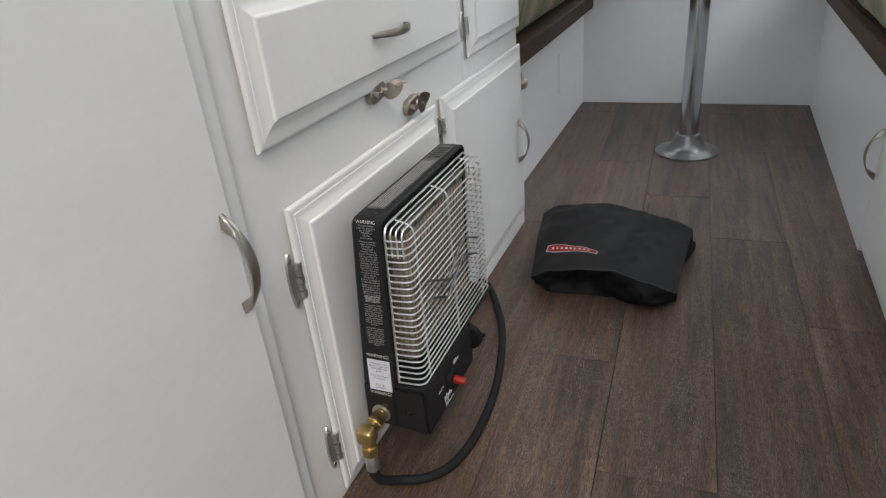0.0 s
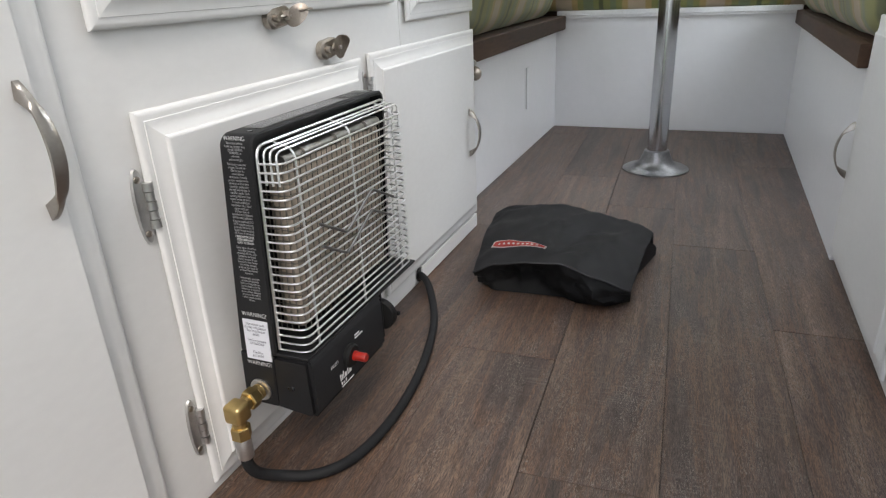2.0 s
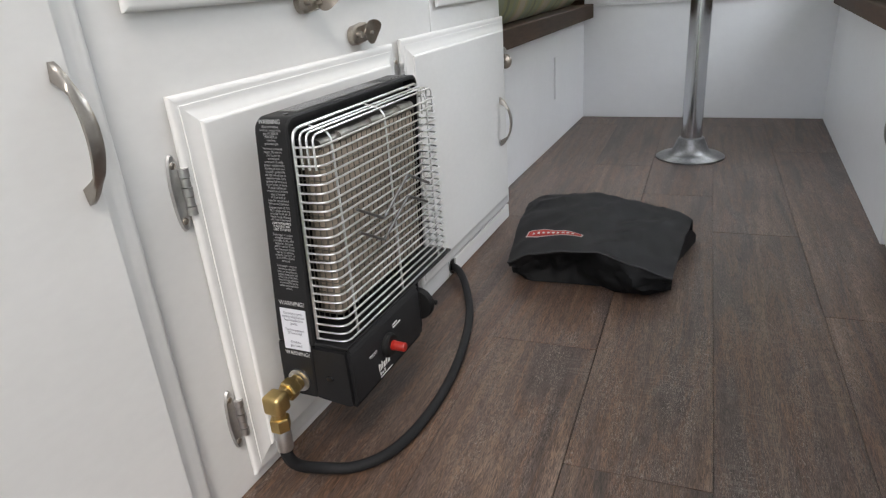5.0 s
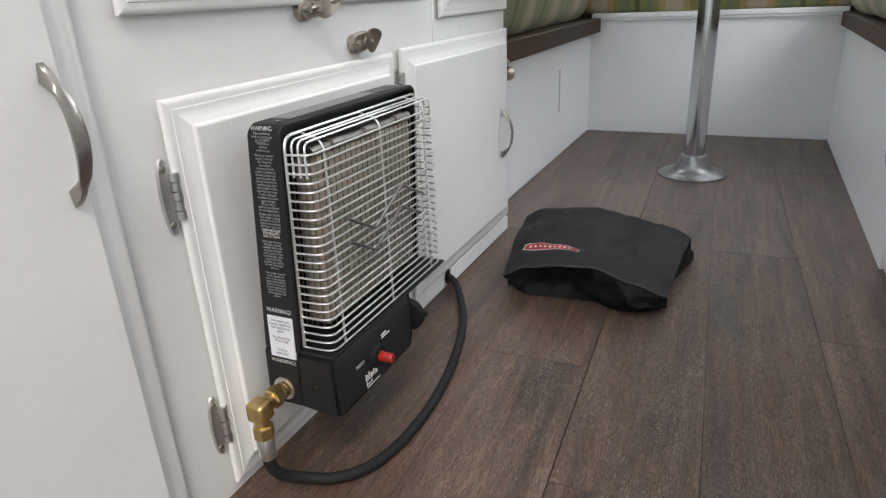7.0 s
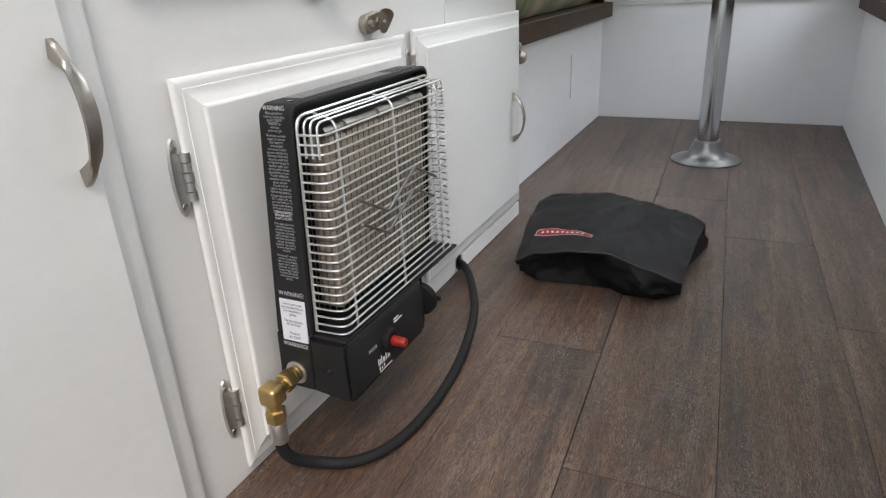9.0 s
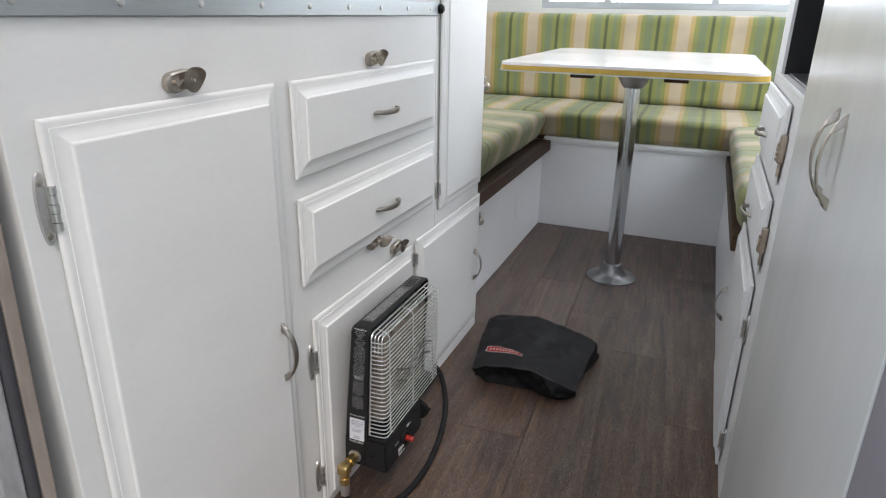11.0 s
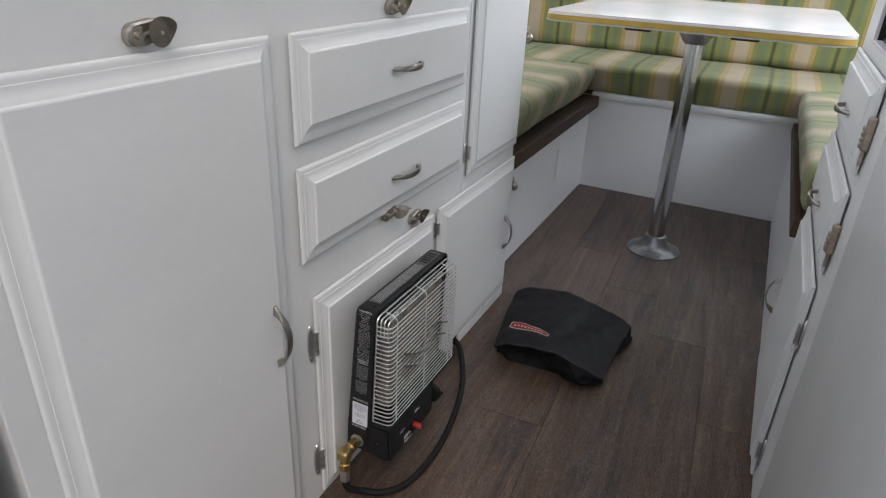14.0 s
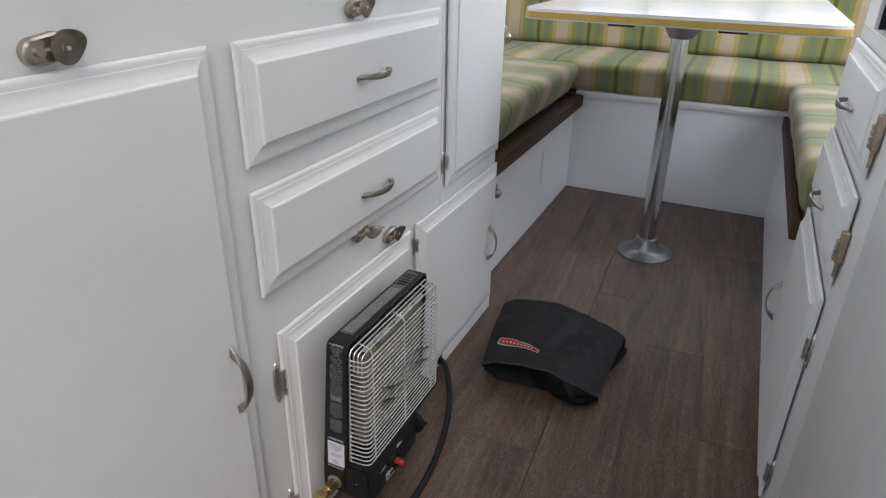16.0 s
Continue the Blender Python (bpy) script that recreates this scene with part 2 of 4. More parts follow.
LILAC = material("lilac_grey_jamb_paint", (0.40, 0.385, 0.43), 0.4, 0.0, 0.10, 6, 90, 0.12, (1, 1, 0.2), dirt=(0.33, 0.28, 0.26), dirt_at=0.70)
FLANGE = material("dull_chrome_flange", (0.26, 0.26, 0.265), 0.36, 1.0, 0.30, 30, 200, 0.12)
TRIM = material("pale_aluminium_angle", (0.84, 0.84, 0.85), 0.40, 0.25, 0.10, 10, 200, 0.08)
BLACK = material("charcoal_powder_coat", (0.012, 0.012, 0.013), 0.50, 0.0, 0.18, 12, 700, 0.12)
SATIN = material("black_enamel", (0.012, 0.012, 0.013), 0.22, 0.0, 0.1, 10, 300, 0.03)
PLASTIC = material("black_plastic", (0.006, 0.006, 0.006), 0.65, 0.0, 0.1, 20, 300, 0.03)
RED = material("red_plastic", (0.30, 0.014, 0.008), 0.32, 0.0, 0.08, 30, 300, 0.02)
BRASS = material("machined_brass", (0.60, 0.44, 0.19), 0.33, 1.0, 0.10, 50, 500, 0.05)
RUBBER = material("black_rubber_hose", (0.011, 0.011, 0.012), 0.68, 0.0, 0.2, 30, 500, 0.10)
PAD = material("ceramic_fibre_pad", (0.37, 0.315, 0.255), 0.9, 0.0, 0.14, 30, 260, 0.35)
LABEL = material("label_white", (0.68, 0.69, 0.74), 0.45, 0.0, 0.03, 20, 200, 0.0)
PRINT = material("label_print_grey", (0.34, 0.34, 0.35), 0.6, 0.0, 0.05, 20, 200, 0.0)
STRIP = material("rating_strip_grey", (0.085, 0.083, 0.078), 0.4, 0.0, 0.5, 60, 240, 0.0)
PRINTW = material("label_print_white", (0.72, 0.72, 0.72), 0.6, 0.0, 0.03, 20, 200, 0.0)
INK = material("label_print_dark", (0.10, 0.10, 0.13), 0.6, 0.0, 0.05, 20, 200, 0.0)
NYLON = material("black_nylon_cloth", (0.027, 0.0265, 0.029), 0.58, 0.0, 0.25, 9, 900, 0.25)
# darker tone of the cover's nylon, for the skirt below the rim
NYLON_DARK = material("black_nylon_darker", (0.012, 0.012, 0.013), 0.72, 0.0, 0.2, 12, 700, 0.2)
BADGE_RED = material("badge_red", (0.50, 0.05, 0.04), 0.6, 0.0, 0.1, 40, 400, 0.05)
BADGE_PALE = material("badge_pale", (0.66, 0.60, 0.58), 0.6, 0.0, 0.06, 40, 400, 0.05)
STAIN = material("dark_stained_wood", (0.066, 0.036, 0.022), 0.6, 0.0, 0.45, 12, 160, 0.25, (1, 0.12, 1))
LAMINATE = material("white_laminate", (0.82, 0.78, 0.78), 0.15, 0.0, 0.02, 6, 200, 0.01)
GOLDEN = material("golden_edge_band", (0.55, 0.36, 0.06), 0.35, 0.0, 0.15, 20, 200, 0.04)
TIMBER = material("raw_brown_timber", (0.30, 0.25, 0.215), 0.75, 0.0, 0.25, 10, 140, 0.3, (1, 1, 0.15))
RUST = material("rusted_steel", (0.11, 0.045, 0.026), 0.8, 0.3, 0.4, 40, 260, 0.4)
SEAL = material("black_foam_seal", (0.055, 0.053, 0.060), 0.85, 0.0, 0.2, 40, 400, 0.3)
GRANITE = material("dark_speckled_laminate", (0.055, 0.056, 0.06), 0.4, 0.0, 0.9, 160, 420, 0.02)
DARKBOX = material("black_niche_faces", (0.012, 0.011, 0.011), 0.6, 0.0, 0.2, 10, 200, 0.05)
SKIN = material("white_trailer_skin", (0.84, 0.83, 0.87), 0.3, 0.0, 0.04, 3, 60, 0.04)
# the return panel's shadow is put into this dark purple-grey
RETURN_SHADED = material("shaded_return_grey", (0.26, 0.237, 0.26), 0.5, 0.0, 0.1, 5, 60, 0.1, (1, 1, 0.3))
COPPERY = material("tarnished_copper_finish", (0.42, 0.345, 0.28), 0.36, 1.0, 0.25, 60, 500, 0.08)
RUSTY = material("rust_stained_timber", (0.22, 0.14, 0.11), 0.8, 0.0, 0.3, 10, 140, 0.3, (1, 1, 0.15))
GRASS = material("rough_grass", (0.07, 0.11, 0.035), 0.9, 0.0, 0.4, 3, 60, 0.5)
CUSHION_X = striped_fabric("striped_cotton_seat", "X", 0.04, 0.235, 0.12)
CUSHION_B = striped_fabric("striped_cotton_back", "X", 0.05, 0.220, 0.08)
# strongest mix: glare on the side cushions is part of their colour
CUSHION_Y = striped_fabric("striped_cotton_side", "Y", 0.2, 0.232, 0.34)
for dark in (BLACK, PLASTIC, RUBBER, STAIN):
    dark.node_tree.nodes["Principled BSDF"].inputs["Specular IOR Level"].default_value = 0.28
GLASS = bpy.data.materials.new("window_glass")
GLASS.use_nodes = True
GLASS.node_tree.nodes["Principled BSDF"].inputs["Transmission Weight"].default_value = 1.0
GLASS.node_tree.nodes["Principled BSDF"].inputs["Roughness"].default_value = 0.02
GLASS.node_tree.nodes["Principled BSDF"].inputs["IOR"].default_value = 1.45


# ---- builders ----
ORIGIN = {}


def thing(name, at, label, category, group="", kind=""):
    """An Empty at the base of a thing, to carry its parts."""
    ob = new(name)
    ob.empty_display_size = 0.05
    ob.location = at
    ORIGIN[ob.name] = Vector(at)
    return tagged(ob, label, category, group, kind)


def mesh_object(name, bm, mat, origin, smooth=False):
    bm.normal_update()
    bmesh.ops.recalc_face_normals(bm, faces=bm.faces)
    bmesh.ops.translate(bm, verts=bm.verts, vec=-origin)
    me = bpy.data.meshes.new(name)
    if smooth:
        for f in bm.faces:
            f.smooth = True
    bm.to_mesh(me)
    bm.free()
    if smooth:
        me.set_sharp_from_angle(angle=radians(38))
    me.materials.append(mat)
    return new(name, me)


def part(name, bm, mat, parent, label="", smooth=False):
    """Links a bmesh in world coordinates as one mesh under a thing or part."""
    o = ORIGIN[parent.name]
    ob = mesh_object(name, bm, mat, o, smooth)
    ob.parent = parent
    ORIGIN[ob.name] = o
    return tagged(ob, label)


def solid(name, bm, mat, at, label, category, kind="", smooth=False, group=""):
    """A thing that is one mesh, with its origin at its base."""
    ob = mesh_object(name, bm, mat, Vector(at), smooth)
    ob.location = at
    ORIGIN[ob.name] = Vector(at)
    return tagged(ob, label, category, group, kind)


def box(x0, x1, y0, y1, z0, z1, r=0.0, bm=None, seg=2):
    out = bm or bmesh.new()
    m = Matrix.Translation(((x0 + x1) / 2, (y0 + y1) / 2, (z0 + z1) / 2)) @ Matrix.Diagonal((abs(x1 - x0), abs(y1 - y0), abs(z1 - z0), 1))
    vs = bmesh.ops.create_cube(out, size=1, matrix=m)["verts"]
    if r:
        es = list({e for v in vs for e in v.link_edges})
        bmesh.ops.bevel(out, geom=es, offset=r, segments=seg, profile=0.5, affect="EDGES")
    return out


def rod(a, b, r, n=16, r2=None, bm=None):
    out = bm or bmesh.new()
    a, b = Vector(a), Vector(b)
    turn = (b - a).to_track_quat("Z", "Y").to_matrix().to_4x4()
    bmesh.ops.create_cone(out, cap_ends=True, segments=n, radius1=r, radius2=r if r2 is None else r2, depth=(b - a).length, matrix=Matrix.Translation((a + b) / 2) @ turn)
    return out


def rounded_path(points, r, steps=5):
    """A path of straight runs with its inner corners rounded."""
    ps = [Vector(p) for p in points]
    out = [ps[0]]
    for a, b, c in zip(ps, ps[1:], ps[2:]):
        d1, d2 = (a - b), (c - b)
        k = min(r, d1.length * 0.49, d2.length * 0.49)
        p, q = b + d1.normalized() * k, b + d2.normalized() * k
        for i in range(steps + 1):
            s = i / steps
            out.append(p * (1 - s) ** 2 + b * 2 * s * (1 - s) + q * s * s)
    out.append(ps[-1])
    return out


def smooth_path(points, steps=8):
    ps = [Vector(p) for p in points]
    ps = [ps[0] * 2 - ps[1]] + ps + [ps[-1] * 2 - ps[-2]]
    out = []
    for a, b, c, d in zip(ps, ps[1:], ps[2:], ps[3:]):
        for i in range(steps):
            s = i / steps
            out.append(0.5 * (2 * b + (c - a) * s + (2 * a - 5 * b + 4 * c - d) * s * s + (3 * b - a - 3 * c + d) * s ** 3))
    return out + [ps[-2]]


def sweep(points, r, n=8, bm=None, flat=None, up=None):
    """A tube along a path. flat: a list of (half width, half thickness) a point, with up as the thickness's direction."""
    out = bm or bmesh.new()
    ps = [Vector(p) for p in points]
    rings, side = [], None
    for i, p in enumerate(ps):
        d = (ps[min(i + 1, len(ps) - 1)] - ps[max(i - 1, 0)]).normalized()
        if up is not None:
            s = d.cross(Vector(up)).normalized()
        else:
            s = side or d.orthogonal().normalized()
            s = (s - d * s.dot(d)).normalized()
        side = s
        u = s.cross(d).normalized()
        w, h = flat[i] if flat else (r, r)
        rings.append([out.verts.new(p + s * w * math.cos(a) + u * h * math.sin(a)) for a in (2 * math.pi * k / n for k in range(n))])
    for a, b in zip(rings, rings[1:]):
        for k in range(n):
            out.faces.new((a[k], a[(k + 1) % n], b[(k + 1) % n], b[k]))
    out.faces.new(rings[0][::-1])
    out.faces.new(rings[-1])
    return out


def lathe(profile, at, axis="Z", n=40, bm=None):
    """A turned shape from (radius, height) pairs."""
    out = bm or bmesh.new()
    rings = []
    for r, h in profile:
        ring = []
        for k in range(n):
            a = 2 * math.pi * k / n
            v = Vector((r * math.cos(a), r * math.sin(a), h))
            if axis == "Y":
                v = Vector((v.x, v.z, v.y))
            if axis == "X":
                v = Vector((v.z, v.x, v.y))
            ring.append(out.verts.new(v + Vector(at)))
        rings.append(ring)
    for a, b in zip(rings, rings[1:]):
        for k in range(n):
            out.faces.new((a[k], a[(k + 1) % n], b[(k + 1) % n], b[k]))
    out.faces.new(rings[0][::-1])
    out.faces.new(rings[-1])
    return out


def raised_panel(y0, y1, z0, z1, x, s):
    """A lipped door or drawer front: thin rounded edge, a swept cove and a raised field; x is the face behind it, s the way it looks along x."""
    bm = bmesh.new()
    profile = [(0.026, 0.0003), (0.026, 0.0034), (0.0012, 0.0034), (0.0, 0.0042), (0.0, 0.0062), (0.0007, 0.0075), (0.0020, 0.0084), (0.0050, 0.0087), (0.0088, 0.0088), (0.0092, 0.0096), (0.0125, 0.0098), (0.0155, 0.0104), (0.0185, 0.0115), (0.0208, 0.0125), (0.0224, 0.0130), (0.0238, 0.0136), (0.0240, 0.0146), (0.0245, 0.0154), (0.0254, 0.0159), (0.0268, 0.0162)]
    rings = []
    for inset, h in profile:
        ya, yb, za, zb = y0 + inset, y1 - inset, z0 + inset, z1 - inset
        rings.append([bm.verts.new((x + s * h, y, z)) for y, z in ((ya, za), (yb, za), (yb, zb), (ya, zb))])
    for a, b in zip(rings, rings[1:]):
        for k in range(4):
            bm.faces.new((a[k], a[(k + 1) % 4], b[(k + 1) % 4], b[k])).smooth = True
    bm.faces.new(rings[0][::-1])
    bm.faces.new(rings[-1])
    for a, b in zip(rings, rings[1:]):
        for k in range(4):
            bm.edges.get((a[k], b[k])).smooth = False
    for i in (0, 1, 2, 8, 9, 15, len(rings) - 1):
        for k in range(4):
            bm.edges.get((rings[i][k], rings[i][(k + 1) % 4])).smooth = False
    return bm


def bow_pull(centre, along, out, length, rise, wide=0.0056, thin=0.0030):
    """A crescent pull, broad in the middle, that runs out in solid wedge feet with pointed tips."""
    c, a, o = Vector(centre), Vector(along), Vector(out)
    side = a.cross(o).normalized()
    bm = bmesh.new()
    rings = []
    n = 32
    for i in range(n + 1):
        t = i / n
        e = min(t, 1 - t)
        top = rise * math.sin(math.pi * t) ** 0.72 + 0.0012
        body = thin * (0.75 + 0.25 * math.sin(math.pi * t))
        opened = max(0.0, min(1.0, (e - 0.135) / 0.075))
        low = max(0.0, top - body) * opened ** 0.6
        w = wide * (0.42 + 0.58 * math.sin(math.pi * t) ** 0.8)
        p = c + a * (t - 0.5) * length
        rings.append([bm.verts.new(p + side * u * w + o * h) for u, h in ((-1, low), (-1, low + (top - low) * 0.72), (-0.62, top - 0.0003), (0, top), (0.62, top - 0.0003), (1, low + (top - low) * 0.72), (1, low))])
    for p, q in zip(rings, rings[1:]):
        for k in range(7):
            bm.faces.new((p[k], p[(k + 1) % 7], q[(k + 1) % 7], q[k]))
    bm.faces.new(rings[0][::-1])
    bm.faces.new(rings[-1])
    return bm


def leaf_hinge(y, z0, z1, x, s, side):
    """A pointed surface hinge: leaf with two screws on the frame and a knuckle at the door's edge."""
    bm = bmesh.new()
    zc, h = (z0 + z1) / 2, (z1 - z0) / 2
    n = 28
    for top in (0,):
        ring0, ring1 = [], []
        for k in range(n):
            a = 2 * math.pi * k / n
            w = 0.0078 * (abs(math.cos(a)) ** 0.9) * (1 if math.cos(a) > 0 else -1)
            zz = zc + h * math.sin(a)
            ring0.append(bm.verts.new((x + s * 0.0006, y - side * 0.003 + w, zz)))
            ring1.append(bm.verts.new((x + s * 0.0032, y - side * 0.003 + w * 0.88, zc + h * 0.97 * math.sin(a))))
        for k in range(n):
            bm.faces.new((ring0[k], ring0[(k + 1) % n], ring1[(k + 1) % n], ring1[k]))
        bm.faces.new(ring1)
        bm.faces.new(ring0[::-1])
    return bm


def hinge_parts(parent, y, z0, z1, x, s, side):
    """side: +1 when the door lies towards +y of the hinge."""
    h = part("hinge", leaf_hinge(y, z0, z1, x, s, side), ZINC, parent, "zinc-plated leaf hinge", True)
    zc, span = (z0 + z1) / 2, (z1 - z0) * 0.62
    k = bmesh.new()
    for i in range(5):
        za = zc - span / 2 + span * i / 5
        r = 0.0046 if i % 2 == 0 else 0.0040
        rod((x + s * 0.0062, y + side * 0.0035, za + 0.0004), (x + s * 0.0062, y + side * 0.0035, za + span / 5 - 0.0004), r, 12, bm=k)
    part("knuckle", k, ZINC, h, smooth=True)
    for zz in (z0 + (z1 - z0) * 0.14, z1 - (z1 - z0) * 0.14):
        b = lathe([(0.0032, 0.0), (0.0030, 0.0012), (0.0012, 0.0018)], (x + s * 0.003, y - side * 0.004, zz), "X", 12)
        if s < 0:
            bmesh.ops.scale(b, vec=(-1, 1, 1), verts=b.verts, space=Matrix.Translation((-(x + s * 0.003), 0, 0)))
        part("screw", b, AGED, h, smooth=True)


def catch_parts(parent, y, z, x, s, opened):
    """A turn catch: oval plate, post, and a flared thumb leaf, closed or turned open."""
    def shrink(bm):
        bmesh.ops.scale(bm, vec=(0.95, 0.88, 0.88), verts=bm.verts, space=Matrix.Translation((-x, -y, -z)))

    base = bmesh.new()
    ring0, ring1, ring2 = [], [], []
    n = 32
    for k in range(n):
        a = 2 * math.pi * k / n
        yy = 0.013 * math.cos(a) + (0.011 if math.cos(a) > 0 else -0.011)
        zz = 0.0125 * math.sin(a) + (0.002 if yy > 0 else -0.001)
        ring0.append(base.verts.new((x + s * 0.0005, y + yy, z + zz)))
        ring1.append(base.verts.new((x + s * 0.008, y + yy, z + zz)))
        ring2.append(base.verts.new((x + s * 0.010, y + yy * 0.88, z + zz * 0.85)))
    for p, q in ((ring0, ring1), (ring1, ring2)):
        for k in range(n):
            base.faces.new((p[k], p[(k + 1) % n], q[(k + 1) % n], q[k]))
    base.faces.new(ring2)
    base.faces.new(ring0[::-1])
    shrink(base)
    c = part("turn_catch", base, AGED, parent, "aged nickel turn catch", True)
    post = bmesh.new()
    rod((x + s * 0.009, y - 0.013, z), (x + s * 0.017, y - 0.013, z), 0.0042, 12, bm=post)
    rod((x + s * 0.009, y + 0.010, z + 0.001), (x + s * 0.0165, y + 0.012, z + 0.001), 0.0060, 14, bm=post)
    rod((x + s * 0.014, y - 0.016, z), (x + s * 0.0135, y + 0.004, z + 0.001), 0.0022, 8, bm=post)
    shrink(post)
    part("post", post, AGED, c, smooth=True)
    leaf = bmesh.new()
    rows = []
    for i in range(8):
        r = 0.0155 * max(0.05, i / 7)
        row = []
        for j in range(28):
            a = 2 * math.pi * j / 28
            lip = max(0.0, math.cos(a - radians(40))) ** 1.5 * max(0, i / 7 - 0.55) / 0.45
            dy, dz = r * math.cos(a) * (1 + 0.12 * lip), r * math.sin(a) * (1 + 0.12 * lip)
            up = 0.0165 + 0.0012 * (1 - (i / 7) ** 2) + 0.008 * lip * lip
            if opened:
                up, dy, dz = 0.023 + 0.72 * dy + 0.2 * dz, 0.20 * dy + 0.16 * dz + 0.004 * lip, 0.85 * dz
            row.append(leaf.verts.new((x + s * up, y + 0.012 + dy, z + 0.001 + dz)))
        rows.append(row)
    for a, b in zip(rows, rows[1:]):
        for j in range(28):
            leaf.faces.new((a[j], a[(j + 1) % 28], b[(j + 1) % 28], b[j]))
    leaf.faces.new(rows[0][::-1])
    bmesh.ops.solidify(leaf, geom=list(leaf.faces), thickness=0.0018)
    shrink(leaf)
    pin = rod((x + s * 0.0165, y + 0.012, z + 0.001), (x + s * (0.0180 if opened else 0.0192), y + 0.012, z + 0.001), 0.0022, 10)
    shrink(pin)
    part("pin", pin, ZINC, c, "bright pin", True)
    part("thumb_leaf", leaf, AGED, c, smooth=True)
    if opened:
        tab = bmesh.new()
        sweep([(x + s * 0.028, y + 0.013, z + 0.006), (x + s * 0.032, y + 0.019, z + 0.008), (x + s * 0.034, y + 0.027, z + 0.008)], 0, 8, bm=tab, flat=[(0.005, 0.0012)] * 3, up=(0, 0, 1))
        shrink(tab)
        part("tab", tab, AGED, c, smooth=True)


def text_mesh(body, size, m):
    cu = bpy.data.curves.new("lettering", "FONT")
    cu.body, cu.size, cu.align_x, cu.align_y, cu.extrude, cu.offset = body, size, "CENTER", "CENTER", 0.0001, -0.018 * size
    ob = new("lettering", cu)
    me = bpy.data.meshes.new_from_object(ob.evaluated_get(bpy.context.evaluated_depsgraph_get()))
    bpy.data.objects.remove(ob)
    bm = bmesh.new()
    bm.from_mesh(me)
    bpy.data.meshes.remove(me)
    bmesh.ops.transform(bm, matrix=m, verts=bm.verts)
    return bm


def cushion(x0, x1, y0, y1, z0, z1, r, puff, seed, n=26):
    """A soft block: rounded edges, a crowned top and slight creases."""
    bm = bmesh.new()
    bmesh.ops.create_cube(bm, size=2)
    bmesh.ops.subdivide_edges(bm, edges=bm.edges[:], cuts=n, use_grid_fill=True)
    c = Vector(((x0 + x1) / 2, (y0 + y1) / 2, (z0 + z1) / 2))
    hx, hy, hz = (x1 - x0) / 2, (y1 - y0) / 2, (z1 - z0) / 2

    def spread(u, h):
        k = r / h
        a = abs(u)
        inner = 1 - 5.0 / n
        v = a / inner * (1 - k) if a < inner else 1 - k + (a - inner) / (1 - inner) * k
        return math.copysign(v * h, u)

    for v in bm.verts:
        p = Vector((spread(v.co.x, hx), spread(v.co.y, hy), spread(v.co.z, hz)))
        q = Vector((max(-hx + r, min(hx - r, p.x)), max(-hy + r, min(hy - r, p.y)), max(-hz + r, min(hz - r, p.z))))
        d = p - q
        if d.length > 1e-6:
            p = q + d.normalized() * r
        fx, fy, fz = 1 - (p.x / hx) ** 4, 1 - (p.y / hy) ** 4, 1 - (p.z / hz) ** 4
        small = min((hx, 0), (hy, 1), (hz, 2))[1]
        push = [0, 0, 0]
        push[small] = math.copysign(puff * [fy * fz, fx * fz, fx * fy][small], p[small])
        p += Vector(push)
        w = p + c
        p += Vector((noise.noise(w * 9 + Vector((seed, 0, 0))), noise.noise(w * 9 + Vector((0, seed, 0))), noise.noise(w * 9 + Vector((0, 0, seed))))) * 0.005
        crease = abs(noise.noise(Vector((w.x * 13 + seed, w.y * 13, w.z * 5)))) * 0.006 + abs(noise.noise(Vector((w.x * 31, w.y * 9 + seed, w.z * 30)))) * 0.0030
        p -= Vector((p.x / hx, p.y / hy, p.z / hz)).normalized() * crease
        v.co = p + c
    return bm


# ---- setting ----
floor = solid("floor", box(-0.75, 1.42, -0.5, 2.5, -0.06, -0.0035), SUBFLOOR, (0, 0, -0.06), "grey-brown brushed oak vinyl plank floor of the trailer aisle", "floor", "structure")

WL, WR, WB, WF, CEIL = -0.70, 1.36, 2.46, -0.53, 1.90


def wall_with_hole(name, axis, at, thick, a0, a1, h0, h1, z1, label, lo, hi):
    """A wall across x (axis 0) or y (axis 1) with one opening from a0 to a1 and h0 to h1."""
    bm = bmesh.new()

    def add(u0, u1, w0, w1):
        if u1 - u0 > 1e-4 and w1 - w0 > 1e-4:
            if axis == 0:
                box(at, at + thick, u0, u1, w0, w1, bm=bm)
            else:
                box(u0, u1, at, at + thick, w0, w1, bm=bm)
    add(lo, a0, -0.06, z1)
    add(a1, hi, -0.06, z1)
    add(a0, a1, -0.06, h0)
    add(a0, a1, h1, z1)
    return solid(name, bm, WALL, (0, 0, -0.06), label, "wall", "structure")


wall_with_hole("wall_north", 1, WB, 0.04, -0.25, 0.93, 0.90, 1.52, CEIL, "white panelled end wall behind the dinette, with window", WL - 0.04, WR + 0.04)
wall_with_hole("wall_west", 0, WL - 0.04, 0.04, 1.05, 1.85, 1.0, 1.55, CEIL, "white panelled side wall beside the dinette, with window", 0.7, WB)
wall_with_hole("wall_west_galley", 0, WL - 0.04, 0.04, -0.25, 0.35, 1.1, 1.5, CEIL, "white panelled side wall behind the galley, with an added, unseen window", WF, 0.6995)
wall_with_hole("wall_east", 0, WR, 0.04, 1.05, 1.85, 1.0, 1.55, CEIL, "white panelled side wall of the trailer, with window", WF, WB)
wall_with_hole("wall_south", 1, WF, 0.075, -0.035, 0.735, -0.05, 1.82, CEIL, "white end wall of the trailer, with the entry opening", WL - 0.04, WR + 0.04)
# ceiling leaves an added opening for the overhead fill lamp
lid = bmesh.new()
